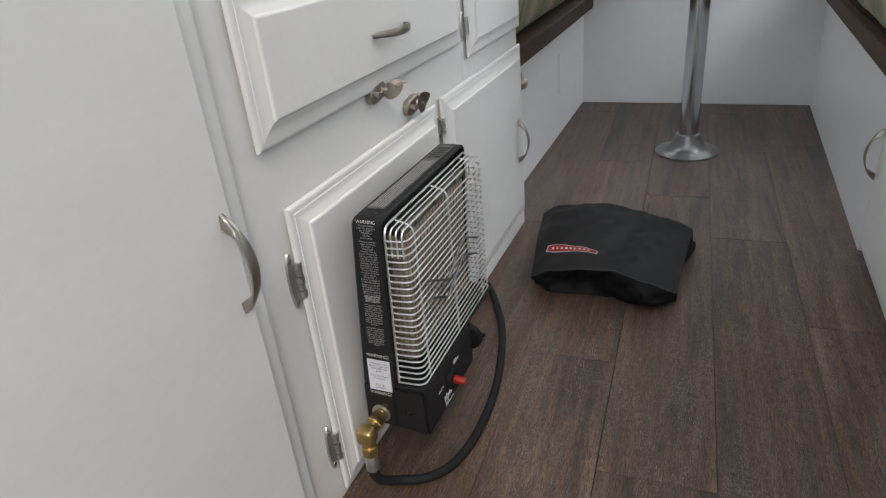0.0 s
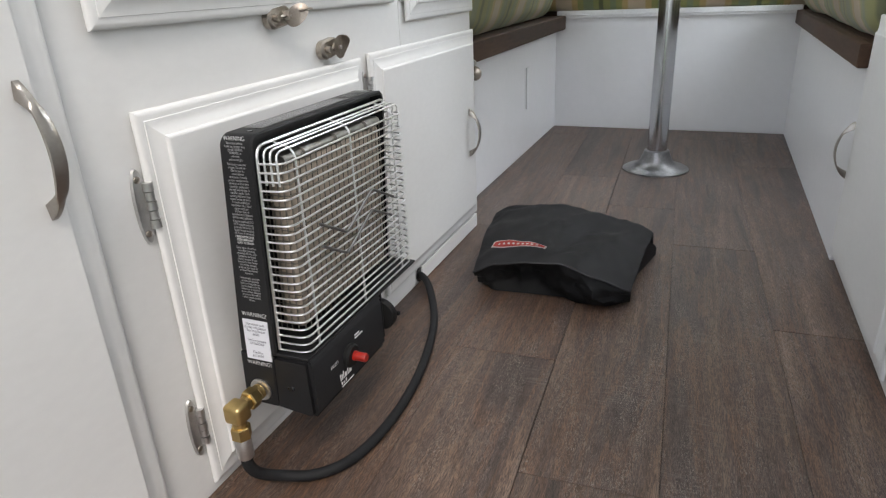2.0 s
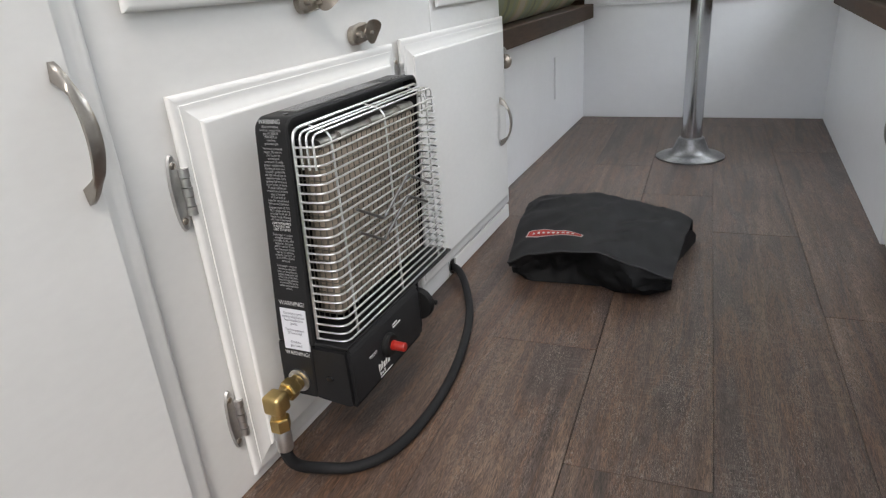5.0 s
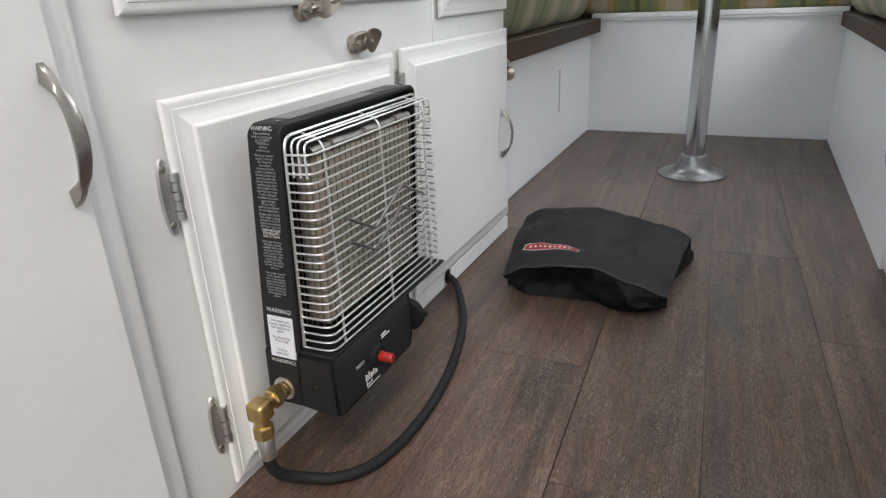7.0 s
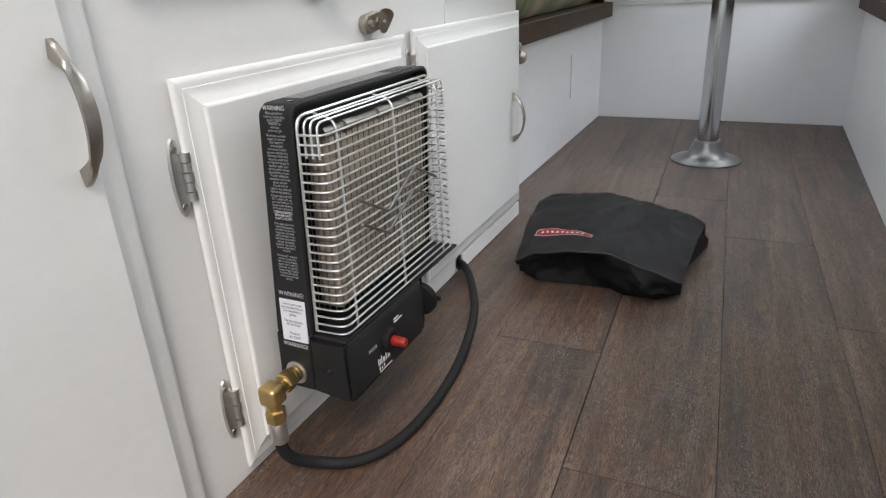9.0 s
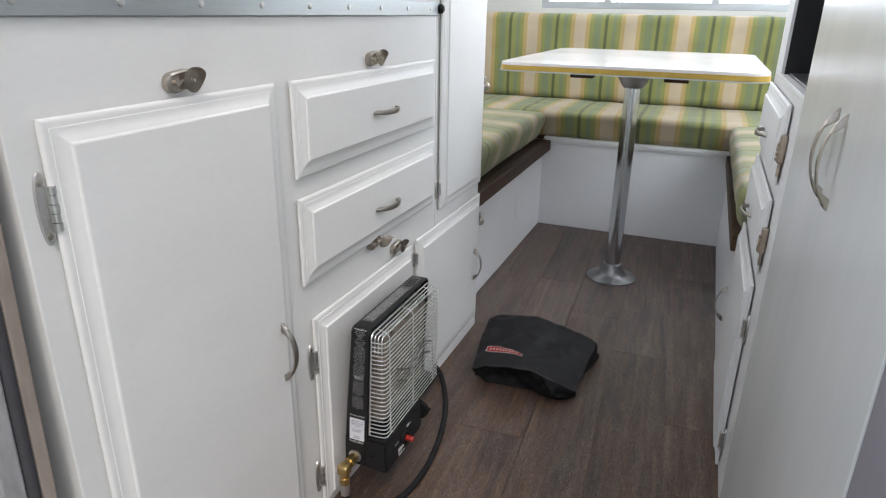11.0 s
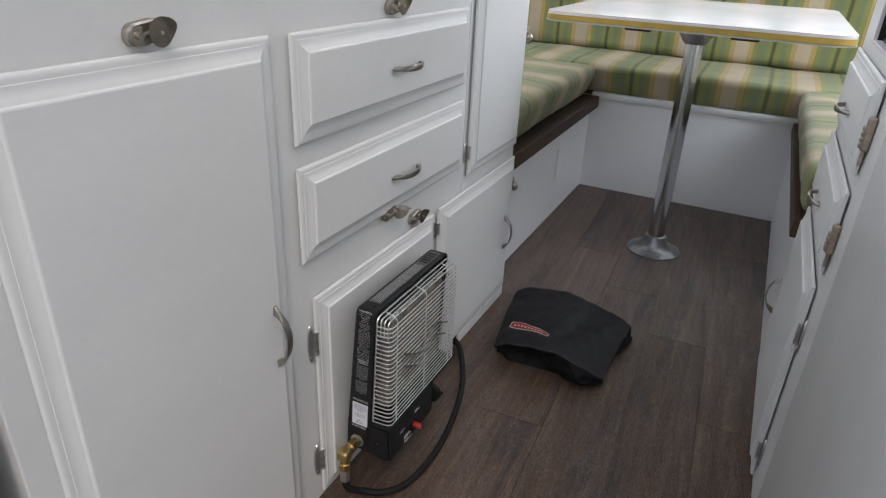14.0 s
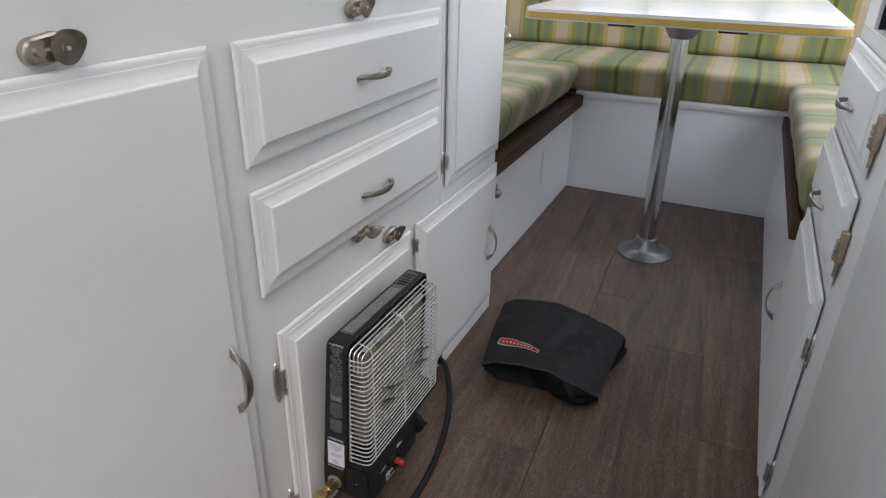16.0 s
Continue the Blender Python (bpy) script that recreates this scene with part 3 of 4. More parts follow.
for x0, x1, y0, y1 in ((WL - 0.04, 0.14, WF, WB + 0.04), (0.54, WR + 0.04, WF, WB + 0.04), (0.14, 0.54, WF, 0.10), (0.14, 0.54, 0.50, WB + 0.04)):
    box(x0, x1, y0, y1, CEIL, CEIL + 0.04, bm=lid)
solid("ceiling", lid, WALL, (0, 0, CEIL), "white ceiling panel of the trailer with an added, unseen hatch opening", "ceiling", "structure")


def window(name, axis, at, a0, a1, z0, z1, bars=None):
    w = thing(name, (at if axis == 0 else (a0 + a1) / 2, at if axis == 1 else (a0 + a1) / 2, z0), "aluminium framed trailer window with clear panes", "window", kind="structure")

    def bar(u0, u1, w0, w1, d0, d1):
        return box(at + d0, at + d1, u0, u1, w0, w1, 0.002) if axis == 0 else box(u0, u1, at + d0, at + d1, w0, w1, 0.002)
    bars = bars or [(a0 + a1) / 2]
    for u0, u1, w0, w1 in [(a0, a1, z0, z0 + 0.03), (a0, a1, z1 - 0.03, z1), (a0, a0 + 0.03, z0 + 0.03, z1 - 0.03), (a1 - 0.03, a1, z0 + 0.03, z1 - 0.03)] + [(m - 0.016, m + 0.016, z0 + 0.03, z1 - 0.03) for m in bars]:
        part("window_frame", bar(u0, u1, w0, w1, 0.004, 0.036), ALU, w)
    edges = [a0 + 0.014] + bars + [a1 - 0.014]
    for u0, u1 in zip(edges, edges[1:]):
        p = part("pane", bar(u0 + 0.016, u1 - 0.016, z0 + 0.03, z1 - 0.03, 0.018, 0.022), GLASS, w)
        p.visible_shadow = False


window("window_1", 1, WB, -0.25, 0.93, 0.90, 1.52, [0.06, 0.53])
# window_4 is added out of view to hold the galley fill lamp
window("window_4", 0, WL - 0.04, -0.25, 0.35, 1.1, 1.5)
window("window_2", 0, WL - 0.04, 1.05, 1.85, 1.0, 1.55)
window("window_3", 0, WR, 1.05, 1.85, 1.0, 1.55)
solid("ground", box(-900, 900, -900, 900, -0.75, -0.55), GRASS, (0, 0, -0.75), "rough green grass round the trailer", "ground", "structure")


def lean(bm, k=0.03, about=0.9):
    for v in bm.verts:
        v.co.y += k * (v.co.z - about)
    return bm


# entry frame: hinge-side and lock-side jambs
door_frame = thing("door_1", (0.34, -0.5, -0.03), "weathered aluminium entry door frame with rusty hardware", "door frame", kind="structure")
part("wooden_stop", lean(box(-0.034, 0.0, -0.4545, -0.4405, -0.03, 1.82, 0.002)), TIMBER, door_frame, "bare brown timber stop")
part("weather_seal", lean(sweep([(-0.004, -0.4604, -0.03 + 0.0925 * i) for i in range(21)], 0.0058, 10)), SEAL, door_frame, "black foam weather seal", True)
part("jamb", lean(box(-0.034, -0.002, -0.4895, -0.4665, -0.03, 1.82, 0.003)), JAMB, door_frame, "scuffed aluminium lock jamb")
part("outer_trim", lean(box(-0.034, -0.005, -0.5150, -0.4900, -0.03, 1.82, 0.003)), OUTER, door_frame, "scuffed grey outer trim")
part("outer_skin", lean(box(-0.045, -0.009, -0.62, -0.5155, -0.03, 1.82, 0.006)), SKIN, door_frame, "white outer skin edge")
part("latch_plate", lean(box(-0.004, 0.0012, -0.493, -0.466, 0.770, 0.793, 0.002)), JAMB, door_frame, "dull steel latch plate")
part("latch_plate", lean(box(-0.004, 0.0012, -0.493, -0.468, 0.715, 0.735, 0.002)), JAMB, door_frame, "dull steel latch plate")
part("latch_pocket", lean(box(-0.004, 0.0004, -0.495, -0.470, 0.7355, 0.7695, 0.001)), RUST, door_frame, "rusty latch pocket")
part("strike_block", lean(box(-0.004, 0.0040, -0.490, -0.468, 0.683, 0.7145, 0.003)), JAMB, door_frame, "worn grey strike block")
cup = part("strike_cup", lean(box(-0.004, 0.0012, -0.494, -0.470, 0.606, 0.682, 0.002)), AGED, door_frame, "dull steel strike cup")
part("plate", lean(box(-0.003, 0.0034, -0.491, -0.471, 0.661, 0.680, 0.002)), JAMB, cup, "worn steel tab")
part("plate", lean(box(-0.003, 0.0034, -0.491, -0.471, 0.608, 0.624, 0.002)), JAMB, cup, "worn steel tab")
part("tongue", lean(box(-0.002, 0.0050, -0.488, -0.474, 0.6245, 0.6605, 0.004)), OUTER, cup, "worn bright strike tongue")
for zz, yy in ((0.782, -0.478), (0.726, -0.480), (0.671, -0.480), (0.616, -0.480)):
    part("screw", lean(lathe([(0.0028, 0), (0.0024, 0.0010), (0.001, 0.0014)], (0.0012 if zz > 0.7 else 0.0034, yy, zz), "X", 12)), AGED, door_frame, "dull screw head", True)
for zz in (0.632, 0.470, 0.31):
    part("screw", lean(lathe([(0.005, 0), (0.0045, 0.002), (0.002, 0.003)], (-0.005, -0.503, zz), "X", 14)), ZINC, door_frame, smooth=True)
part("return_trim", box(0.6850, 0.735, -0.4063, -0.3305, -0.03, 1.82, 0.002), RETURN_SHADED, door_frame, "return panel with purple-grey shade in its colour")
part("timber_edge", box(0.6855, 0.735, -0.4105, -0.4068, -0.03, 1.82, 0.001), RUSTY, door_frame, "rust-stained timber edge")
part("inner_jamb", box(0.6860, 0.735, -0.4395, -0.4110, -0.03, 1.82, 0.002), LILAC, door_frame, "lilac-grey inner jamb")
part("hinge_jamb", box(0.6815, 0.735, -0.4870, -0.4400, -0.03, 1.82, 0.004), LILAC, door_frame, "lilac-grey hinge jamb")
part("hinge_channel", box(0.694, 0.735, -0.560, -0.4875, -0.03, 1.82, 0.003), JAMB, door_frame, "aluminium hinge channel")
part("hinge_tube", rod((0.695, -0.508, -0.03), (0.695, -0.508, 1.8), 0.0075, 14), JAMB, door_frame, "aluminium hinge tube", True)
for zz in (0.690, 0.650):
    part("hinge_tab", box(0.6850, 0.6938, -0.508, -0.4895, zz + 0.002, zz + 0.014, 0.001), RUST, door_frame, "rusted hinge tab")
part("hinge_collar", rod((0.692, -0.508, 0.6665), (0.692, -0.508, 0.6895), 0.0075, 14), JAMB, door_frame, "dull hinge collar", True)

# ---- galley cabinet along the aisle ----
galley = thing("base_cabinet", (-0.25, 0.05, 0), "white painted galley base cabinet with raised panel fronts", "cabinet")
part("body", box(-0.60, 0.0, -0.43, 0.527, 0.0, 0.871, 0.0015), WHITE, galley)
wide_door = part("door", raised_panel(-0.402, -0.058, 0.012, 0.786, 0.0, 1), WHITE, galley, "tall white raised panel door")
part("bow_handle", bow_pull((0.0174, -0.096, 0.396), (0, 0, 1), (1, 0, 0), 0.098, 0.022), NICKEL, wide_door, "brushed nickel bow handle", True)
hinge_parts(galley, -0.404, 0.669, 0.740, 0.0, 1, 1)
low_door = part("door", raised_panel(0.0, 0.388, 0.016, 0.405, 0.0, 1), WHITE, galley, "white raised panel door that carries the heater")
hinge_parts(galley, -0.003, 0.291, 0.359, 0.0, 1, 1)
hinge_parts(galley, -0.003, 0.056, 0.124, 0.0, 1, 1)
for z0, z1 in ((0.643, 0.785), (0.470, 0.612)):
    dr = part("drawer_front", raised_panel(-0.020, 0.502, z0, z1, 0.0, 1), WHITE, galley, "white raised panel drawer front")
    zc = 0.708 if z0 > 0.6 else 0.531
    part("pull", bow_pull((0.0174, 0.254, zc + 0.003), (0, 1, 0), (1, 0, 0), 0.096, 0.018, 0.0050), NICKEL, dr, "brushed nickel bow pull", True)
catch_parts(galley, -0.226, 0.803, 0.0, 1, False)
catch_parts(galley, 0.230, 0.801, 0.0, 1, False)
catch_parts(galley, 0.219, 0.466, 0.0, 1, True)
catch_parts(galley, 0.314, 0.424, 0.0, 1, False)

counter = thing("countertop", (-0.25, 0.05, 0.871), "galley worktop with a riveted aluminium front edging", "countertop")
part("slab", box(-0.60, 0.0, -0.43, 0.527, 0.872, 0.896, 0.002), LAMINATE, counter)
edging = part("edging", box(0.0006, 0.005, -0.43, 0.530, 0.871, 0.898, 0.001), ALU, counter, "brushed aluminium edging strip")
for k in range(9):
    part("screw", lathe([(0.0042, 0), (0.004, 0.0014), (0.0018, 0.0022)], (0.005, -0.40 + 0.1105 * k, 0.884), "X", 12), ZINC, edging, smooth=True)
part("end_cap", lathe([(0.009, 0), (0.010, 0.006), (0.006, 0.011)], (0.003, 0.532, 0.884), "X", 18), PLASTIC, edging, "black rubber end button", True)
part("splash_rail", box(-0.60, -0.58, -0.43, 0.527, 0.897, 0.99, 0.002), TIMBER, counter, "tan timber splash rail")

stove = thing("cooktop", (-0.23, -0.25, 0.897), "black enamelled cooktop set on the galley worktop", "cooktop")
part("pan", box(-0.40, -0.06, -0.37, -0.13, 0.8965, 0.906, 0.003), SATIN, stove)
for yy in (-0.31, -0.19):
    part("burner_ring", lathe([(0.045, 0), (0.045, 0.006), (0.036, 0.006), (0.034, 0.002)], (-0.23, yy, 0.906), "Z", 24), PLASTIC, stove, smooth=True)

# ---- tall closet beside the galley ----
closet = thing("closet", (-0.25, 0.69, 0), "tall white painted closet with raised panel doors", "closet")
part("body", box(-0.60, 0.0, 0.5285, 0.841, 0.0, 1.88, 0.0015), WHITE, closet)
up = part("door", raised_panel(0.541, 0.836, 0.441, 1.80, 0.0, 1), WHITE, closet, "tall white raised panel closet door")
lo = part("door", raised_panel(0.410, 0.836, 0.036, 0.408, 0.0, 1), WHITE, closet, "low white raised panel closet door")
part("bow_handle", bow_pull((0.0174, 0.776, 0.219), (0, 0, 1), (1, 0, 0), 0.094, 0.022), NICKEL, lo, "brushed nickel bow handle", True)
hinge_parts(closet, 0.538, 0.468, 0.515, 0.0, 1, 1)
hinge_parts(closet, 0.407, 0.345, 0.385, 0.0, 1, 1)
part("toe_board", box(0.0006, 0.006, 0.545, 0.839, 0.002, 0.030, 0.001), WHITE, closet)
# no hole is cut: a black disc gives the darkness inside it
part("hose_hole", rod((0.0004, 0.540, 0.016), (0.003, 0.540, 0.016), 0.013, 18), SATIN, closet, "black disc for the dark inside of a hose hole")
for zc in (0.327, 0.700):
    c = part("turn_catch", lathe([(0.005, 0.0), (0.006, 0.006), (0.013, 0.009), (0.0145, 0.012), (0.013, 0.0145), (0.006, 0.016)], (0.0035, 0.8412, zc - 0.005), "Y", 24), AGED, closet, "aged nickel turn catch on the closet's side", True)
    part("post", lathe([(0.0070, 0.0), (0.0065, 0.007), (0.0040, 0.010)], (0.0035, 0.8412, zc + 0.016), "Y", 16), ZINC, c, "bright catch post", True)

# ---- heater on the low door ----
heater = thing("gas_heater", (0.07, 0.175, 0.076), "black catalytic gas heater with wire guard fixed to the door", "heater")
HX0, HX1, HY0, HY1, HZ0, HZ1 = 0.038, 0.083, 0.047, 0.300, 0.155, 0.3785


def rounded_plate(x0, x1, y0, y1, z0, z1, r, hollow=0.0):
    """A case with corners rounded in the y-z plane, open to the front when hollow is given."""
    bm = bmesh.new()

    def outline(inset):
        pts = []
        for cy, cz, a0 in ((y1 - r, z1 - r, 0), (y0 + r, z1 - r, 90), (y0 + r, z0 + r * 0.3, 180), (y1 - r, z0 + r * 0.3, 270)):
            rr = r if cz > (z0 + z1) / 2 else r * 0.3
            cy2 = cy if cz > (z0 + z1) / 2 else (y0 + rr if cy < (y0 + y1) / 2 else y1 - rr)
            for k in range(7):
                a = radians(a0 + 15 * k)
                pts.append((cy2 + (rr - inset) * math.cos(a), cz + (rr - inset) * math.sin(a)))
        return pts
    steps = [(0.003, x0), (0.0, x0 + 0.003), (0.0, x1 - 0.0015), (0.0015, x1)]
    if hollow:
        steps += [(0.004, x1), (0.0045, x1 - 0.002), (0.0045, x1 - hollow)]
    rings = [[bm.verts.new((x + (0.010 * (z - z0) / (z1 - z0) if x < x0 + 0.01 else 0), y, z)) for y, z in outline(i)] for i, x in steps]
    n = len(rings[0])
    for a, b in zip(rings, rings[1:]):
        for k in range(n):
            bm.faces.new((a[k], a[(k + 1) % n], b[(k + 1) % n], b[k]))
    bm.faces.new(rings[0][::-1])
    bm.faces.new(rings[-1])
    return bm


case = part("case", rounded_plate(HX0, HX1, HY0, HY1, HZ0, HZ1, 0.0115, 0.016), BLACK, heater, "charcoal powder-coated steel case", True)
part("base_shell", box(HX0, 0.0790, HY0, 0.203, 0.0935, 0.1548, 0.0025), BLACK, heater, "charcoal sheet metal base")
for yy in (0.13, 0.24):
    part("mount_foot", box(0.0212, HX0 + 0.012, yy - 0.012, yy + 0.012, 0.30, 0.33, 0.002), SATIN, heater, "black mounting foot")
part("vent_strip", box(0.054, 0.075, 0.075, 0.285, HZ1 - 0.0006, HZ1 + 0.0006), STRIP, case, "grey printed rating strip on top of the case")
strip_lines = bmesh.new()
rng = random.Random(11)
for k in range(6):
    y = 0.080
    while y < 0.222:
        w = rng.uniform(0.002, 0.007)
        box(0.0562 + 0.0030 * k, 0.0572 + 0.0030 * k, y, min(y + w, 0.224), HZ1 + 0.0003, HZ1 + 0.0009, bm=strip_lines)
        y += w + 0.0012
tagged(part("strip_print", strip_lines, PRINT, case, "rows of small print on the rating strip"), kind="stuff")
# slots are not cut: black bars give the darkness inside them
for k in range(5):
    part("vent_slot", box(0.0560, 0.0730, 0.236 + 0.0088 * k, 0.2405 + 0.0088 * k, HZ1 + 0.0002, HZ1 + 0.0010), SATIN, case, "black bar for the dark inside of a vent slot")
for yy in (0.064, 0.288):
    part("rivet", lathe([(0.003, 0), (0.0025, 0.0012)], (0.071, yy, HZ1 - 0.0004), "Z", 10), SATIN, case, smooth=True)
# control box, its lip and its side plate
ctl = bmesh.new()
prof = [(0.0797, 0.0905), (0.1060, 0.0870), (0.1122, 0.0905), (0.1112, 0.1520), (0.1085, 0.1560), (0.0797, 0.1560)]
ends = []
for yy in (0.0475, 0.203):
    ends.append([ctl.verts.new((a, yy, b)) for a, b in prof])
for k in range(len(prof)):
    ctl.faces.new((ends[0][k], ends[0][(k + 1) % len(prof)], ends[1][(k + 1) % len(prof)], ends[1][k]))
ctl.faces.new(ends[0][::-1])
ctl.faces.new(ends[1])
bmesh.ops.bevel(ctl, geom=[e for e in ctl.edges if max(v.co.x for v in e.verts) > 0.1], offset=0.0042, segments=4, affect="EDGES")
control = part("control_box", ctl, BLACK, heater, "charcoal control box", True)
part("shelf_lip", box(0.060, 0.1108, 0.048, 0.301, 0.1564, 0.1592, 0.001), BLACK, heater, "charcoal sheet metal lip")
part("side_bracket", box(0.078, 0.1100, 0.2034, 0.2052, 0.098, 0.1560, 0.0008), BLACK, heater, "black knob bracket")
for xx, zz in ((0.0930, 0.121), (0.0680, 0.113)):
    part("rivet", lathe([(0.0030, 0), (0.0024, -0.0014)], (xx, 0.0470, zz), "Y", 12), SATIN, control, smooth=True)
part("bezel", lathe([(0.0135, 0), (0.0135, 0.0035), (0.0110, 0.0060)], (0.1115, 0.1195, 0.1225), "X", 28), PLASTIC, control, smooth=True)
part("igniter_button", lathe([(0.0056, 0), (0.0056, 0.004), (0.0051, 0.0045), (0.0051, 0.0145), (0.0045, 0.016)], (0.1165, 0.1205, 0.1222), "X", 20), RED, control, "red igniter button", True)
knob = part("gas_knob", lathe([(0.006, -0.003), (0.0185, -0.001), (0.0200, 0.001), (0.0200, 0.007), (0.0175, 0.009)], (0.1030, 0.2085, 0.1240), "Y", 32), PLASTIC, control, "black plastic gas knob", True)
part("pointer", box(0.0990, 0.1250, 0.2168, 0.2220, 0.1215, 0.1265, 0.0015), PLASTIC, knob)


def face_x(z):
    """The control box's front face."""
    return 0.1122 - 0.001 * (z - 0.0905) / 0.0615


part("print_mark", text_mesh("PIEZO", 0.0056, pose(face_x(0.1275) + 0.0003, 0.0895, 0.1275, 90, 0, 90)), PRINTW, control, "white printed word")
for z, wide in ((0.1385, 0.010), (0.1352, 0.017)):
    part("print_mark", box(face_x(z) - 0.0005, face_x(z) + 0.0004, 0.1340, 0.1340 + wide, z - 0.0009, z + 0.0009), PRINTW, control, "white printed bar")
for ya, yb, za, zb in ((0.0965, 0.0980, 0.1030, 0.1110), (0.0995, 0.1010, 0.1030, 0.1095), (0.1025, 0.1040, 0.1030, 0.1120), (0.1060, 0.1095, 0.1030, 0.1085), (0.1115, 0.1130, 0.1030, 0.1105), (0.1150, 0.1195, 0.1030, 0.1100), (0.0975, 0.0995, 0.0975, 0.1010), (0.1015, 0.1040, 0.0975, 0.0995), (0.1062, 0.1080, 0.0975, 0.1010), (0.0980, 0.1230, 0.0945, 0.0956)):
    part("emblem_bar", box(face_x(za) - 0.0005, face_x(za) + 0.0004, ya, yb, za, zb), PRINTW, control, "white printed emblem bar")

# printed side of the case
sy = HY0 - 0.0004


def print_mid(z):
    """The middle of the printed column, which follows the case."""
    return 0.0623 + 0.022 * (z - 0.18)


def print_line(body, size, x, y, z, widest, letter):
    """One centred line of condensed print, in the plane of the case's side."""
    bm = text_mesh(body, size, Matrix())
    span = max(v.co.x for v in bm.verts) - min(v.co.x for v in bm.verts)
    bmesh.ops.scale(bm, vec=(min(widest, letter * len(body)) / span, 1, 1), verts=bm.verts)
    bmesh.ops.transform(bm, matrix=pose(x, y, z, 90), verts=bm.verts)
    return bm


part("white_label", box(0.0478, 0.0775, HY0 - 0.0008, HY0 + 0.001, 0.149, 0.1945), LABEL, case, "white paper warning label")
for body, size, z in (("WARNING", 0.0058, 0.3758), ("WARNING!", 0.0068, 0.2005), ("WARNING!", 0.0068, 0.1440)):
    part("lettering", print_line(body, size, print_mid(z), sy, z, 0.029, 0.0036 if size > 0.006 else 0.0032), PRINTW, case, "white printed heading")
for body, z in (("Use proper tools", 0.1900), ("during installation.", 0.1862), ("See installation", 0.1824), ("guide.", 0.1786), ("Use low pressure", 0.1715), ("LP Gas Only!", 0.1677), ("Check for", 0.1575), ("gas leaks!", 0.1537)):
    part("lettering", print_line(body, 0.0044, print_mid(z) + 0.0004, HY0 - 0.001, z, 0.026, 0.00135), INK, case, "dark printed line")
BLOCKS = [
    (0.3716, 0.00292, "When used without|fresh air, heater may|give off CARBON|MONOXIDE, an|odorless,|poisonous gas."),
    (0.3526, 0.00296, "This heater consumes|oxygen. Do not use|this heater in|unventilated|structures. Provide|proper ventilation by|allowing at least two|openings, preferably|one high and one low on|opposite walls. Each|opening shall be at least|square inches or more.|Provide additional|ventilation of at least|square inch per|BTU per hour of|input for any additional|fuel burning appliance."),
    (0.2985, 0.00292, "If heater shuts off, DO|NOT relight until you|provide fresh air. If|heater keeps shutting|off, have it serviced."),
    (0.2721, 0.00292, "Early signs of carbon|monoxide poisoning|resemble the flu, with|headache, dizziness|and/or nausea. If you|have these signs, heater|may not be working|properly. Get fresh air|at once! Have heater|serviced."),
    (0.2405, 0.00296, "Some people - pregnant|women, persons with|heart or lung disease,|anemia, those under the|influence of alcohol,|those at high altitudes|are more affected by|carbon monoxide than|others."),
]
fine = bmesh.new()
for top_z, pitch, words in BLOCKS:
    for k, body in enumerate(words.split("|")):
        z = top_z - k * pitch
        line = print_line(body, 0.0036, print_mid(z), sy, z, 0.0225, 0.00104)
        me = bpy.data.meshes.new("line")
        line.to_mesh(me)
        line.free()
        fine.from_mesh(me)
        bpy.data.meshes.remove(me)
tagged(part("fine_print", fine, PRINT, case, "rows of small pale print"), kind="stuff")
for body, z in (("CARBON MONOXIDE", 0.2832), ("POISONING MAY", 0.2802), ("LEAD TO DEATH", 0.2772)):
    part("lettering", print_line(body, 0.0036, print_mid(z), sy, z, 0.0225, 0.0014), PRINTW, case, "white printed line")

# catalytic pad behind the guard
part("pad", box(0.066, 0.0925, 0.0835, 0.268, 0.170, 0.345, 0.007, seg=4), PAD, heater, "beige ceramic fibre pad", True)
hood = bmesh.new()
sweep([(0.0875, 0.0800, 0.3475), (0.0875, 0.268, 0.3475)], 0.0055, 12, bm=hood)
box(0.066, 0.0875, 0.0800, 0.268, 0.3475, 0.3528, 0.001, bm=hood)
part("pad_frame", hood, SHEET, heater, "aluminised pad frame with a rolled edge", True)
for yy in (0.118, 0.176, 0.240):
    part("frame_clip", rod((0.0900, yy - 0.008, 0.3490), (0.0900, yy + 0.008, 0.3490), 0.0058, 10), SHEET, heater, "crimped sheet clip", True)
screen = bmesh.new()
for k in range(20):
    y = 0.0830 + 0.0096 * k
    box(0.0926, 0.0934, y, y + 0.0006, 0.170, 0.345, bm=screen)
for k in range(15):
    z = 0.176 + 0.0115 * k
    box(0.0929, 0.0937, 0.080, 0.268, z, z + 0.0009, bm=screen)
    box(0.067, 0.0930, 0.0790, 0.0798, z, z + 0.0009, bm=screen)
for k in range(4):
    x = 0.069 + 0.0065 * k
    box(x, x + 0.0008, 0.0787, 0.0796, 0.170, 0.345, bm=screen)
tagged(part("pad_screen", screen, DULLWIRE, heater, "dull steel screen over the pad"), kind="stuff")

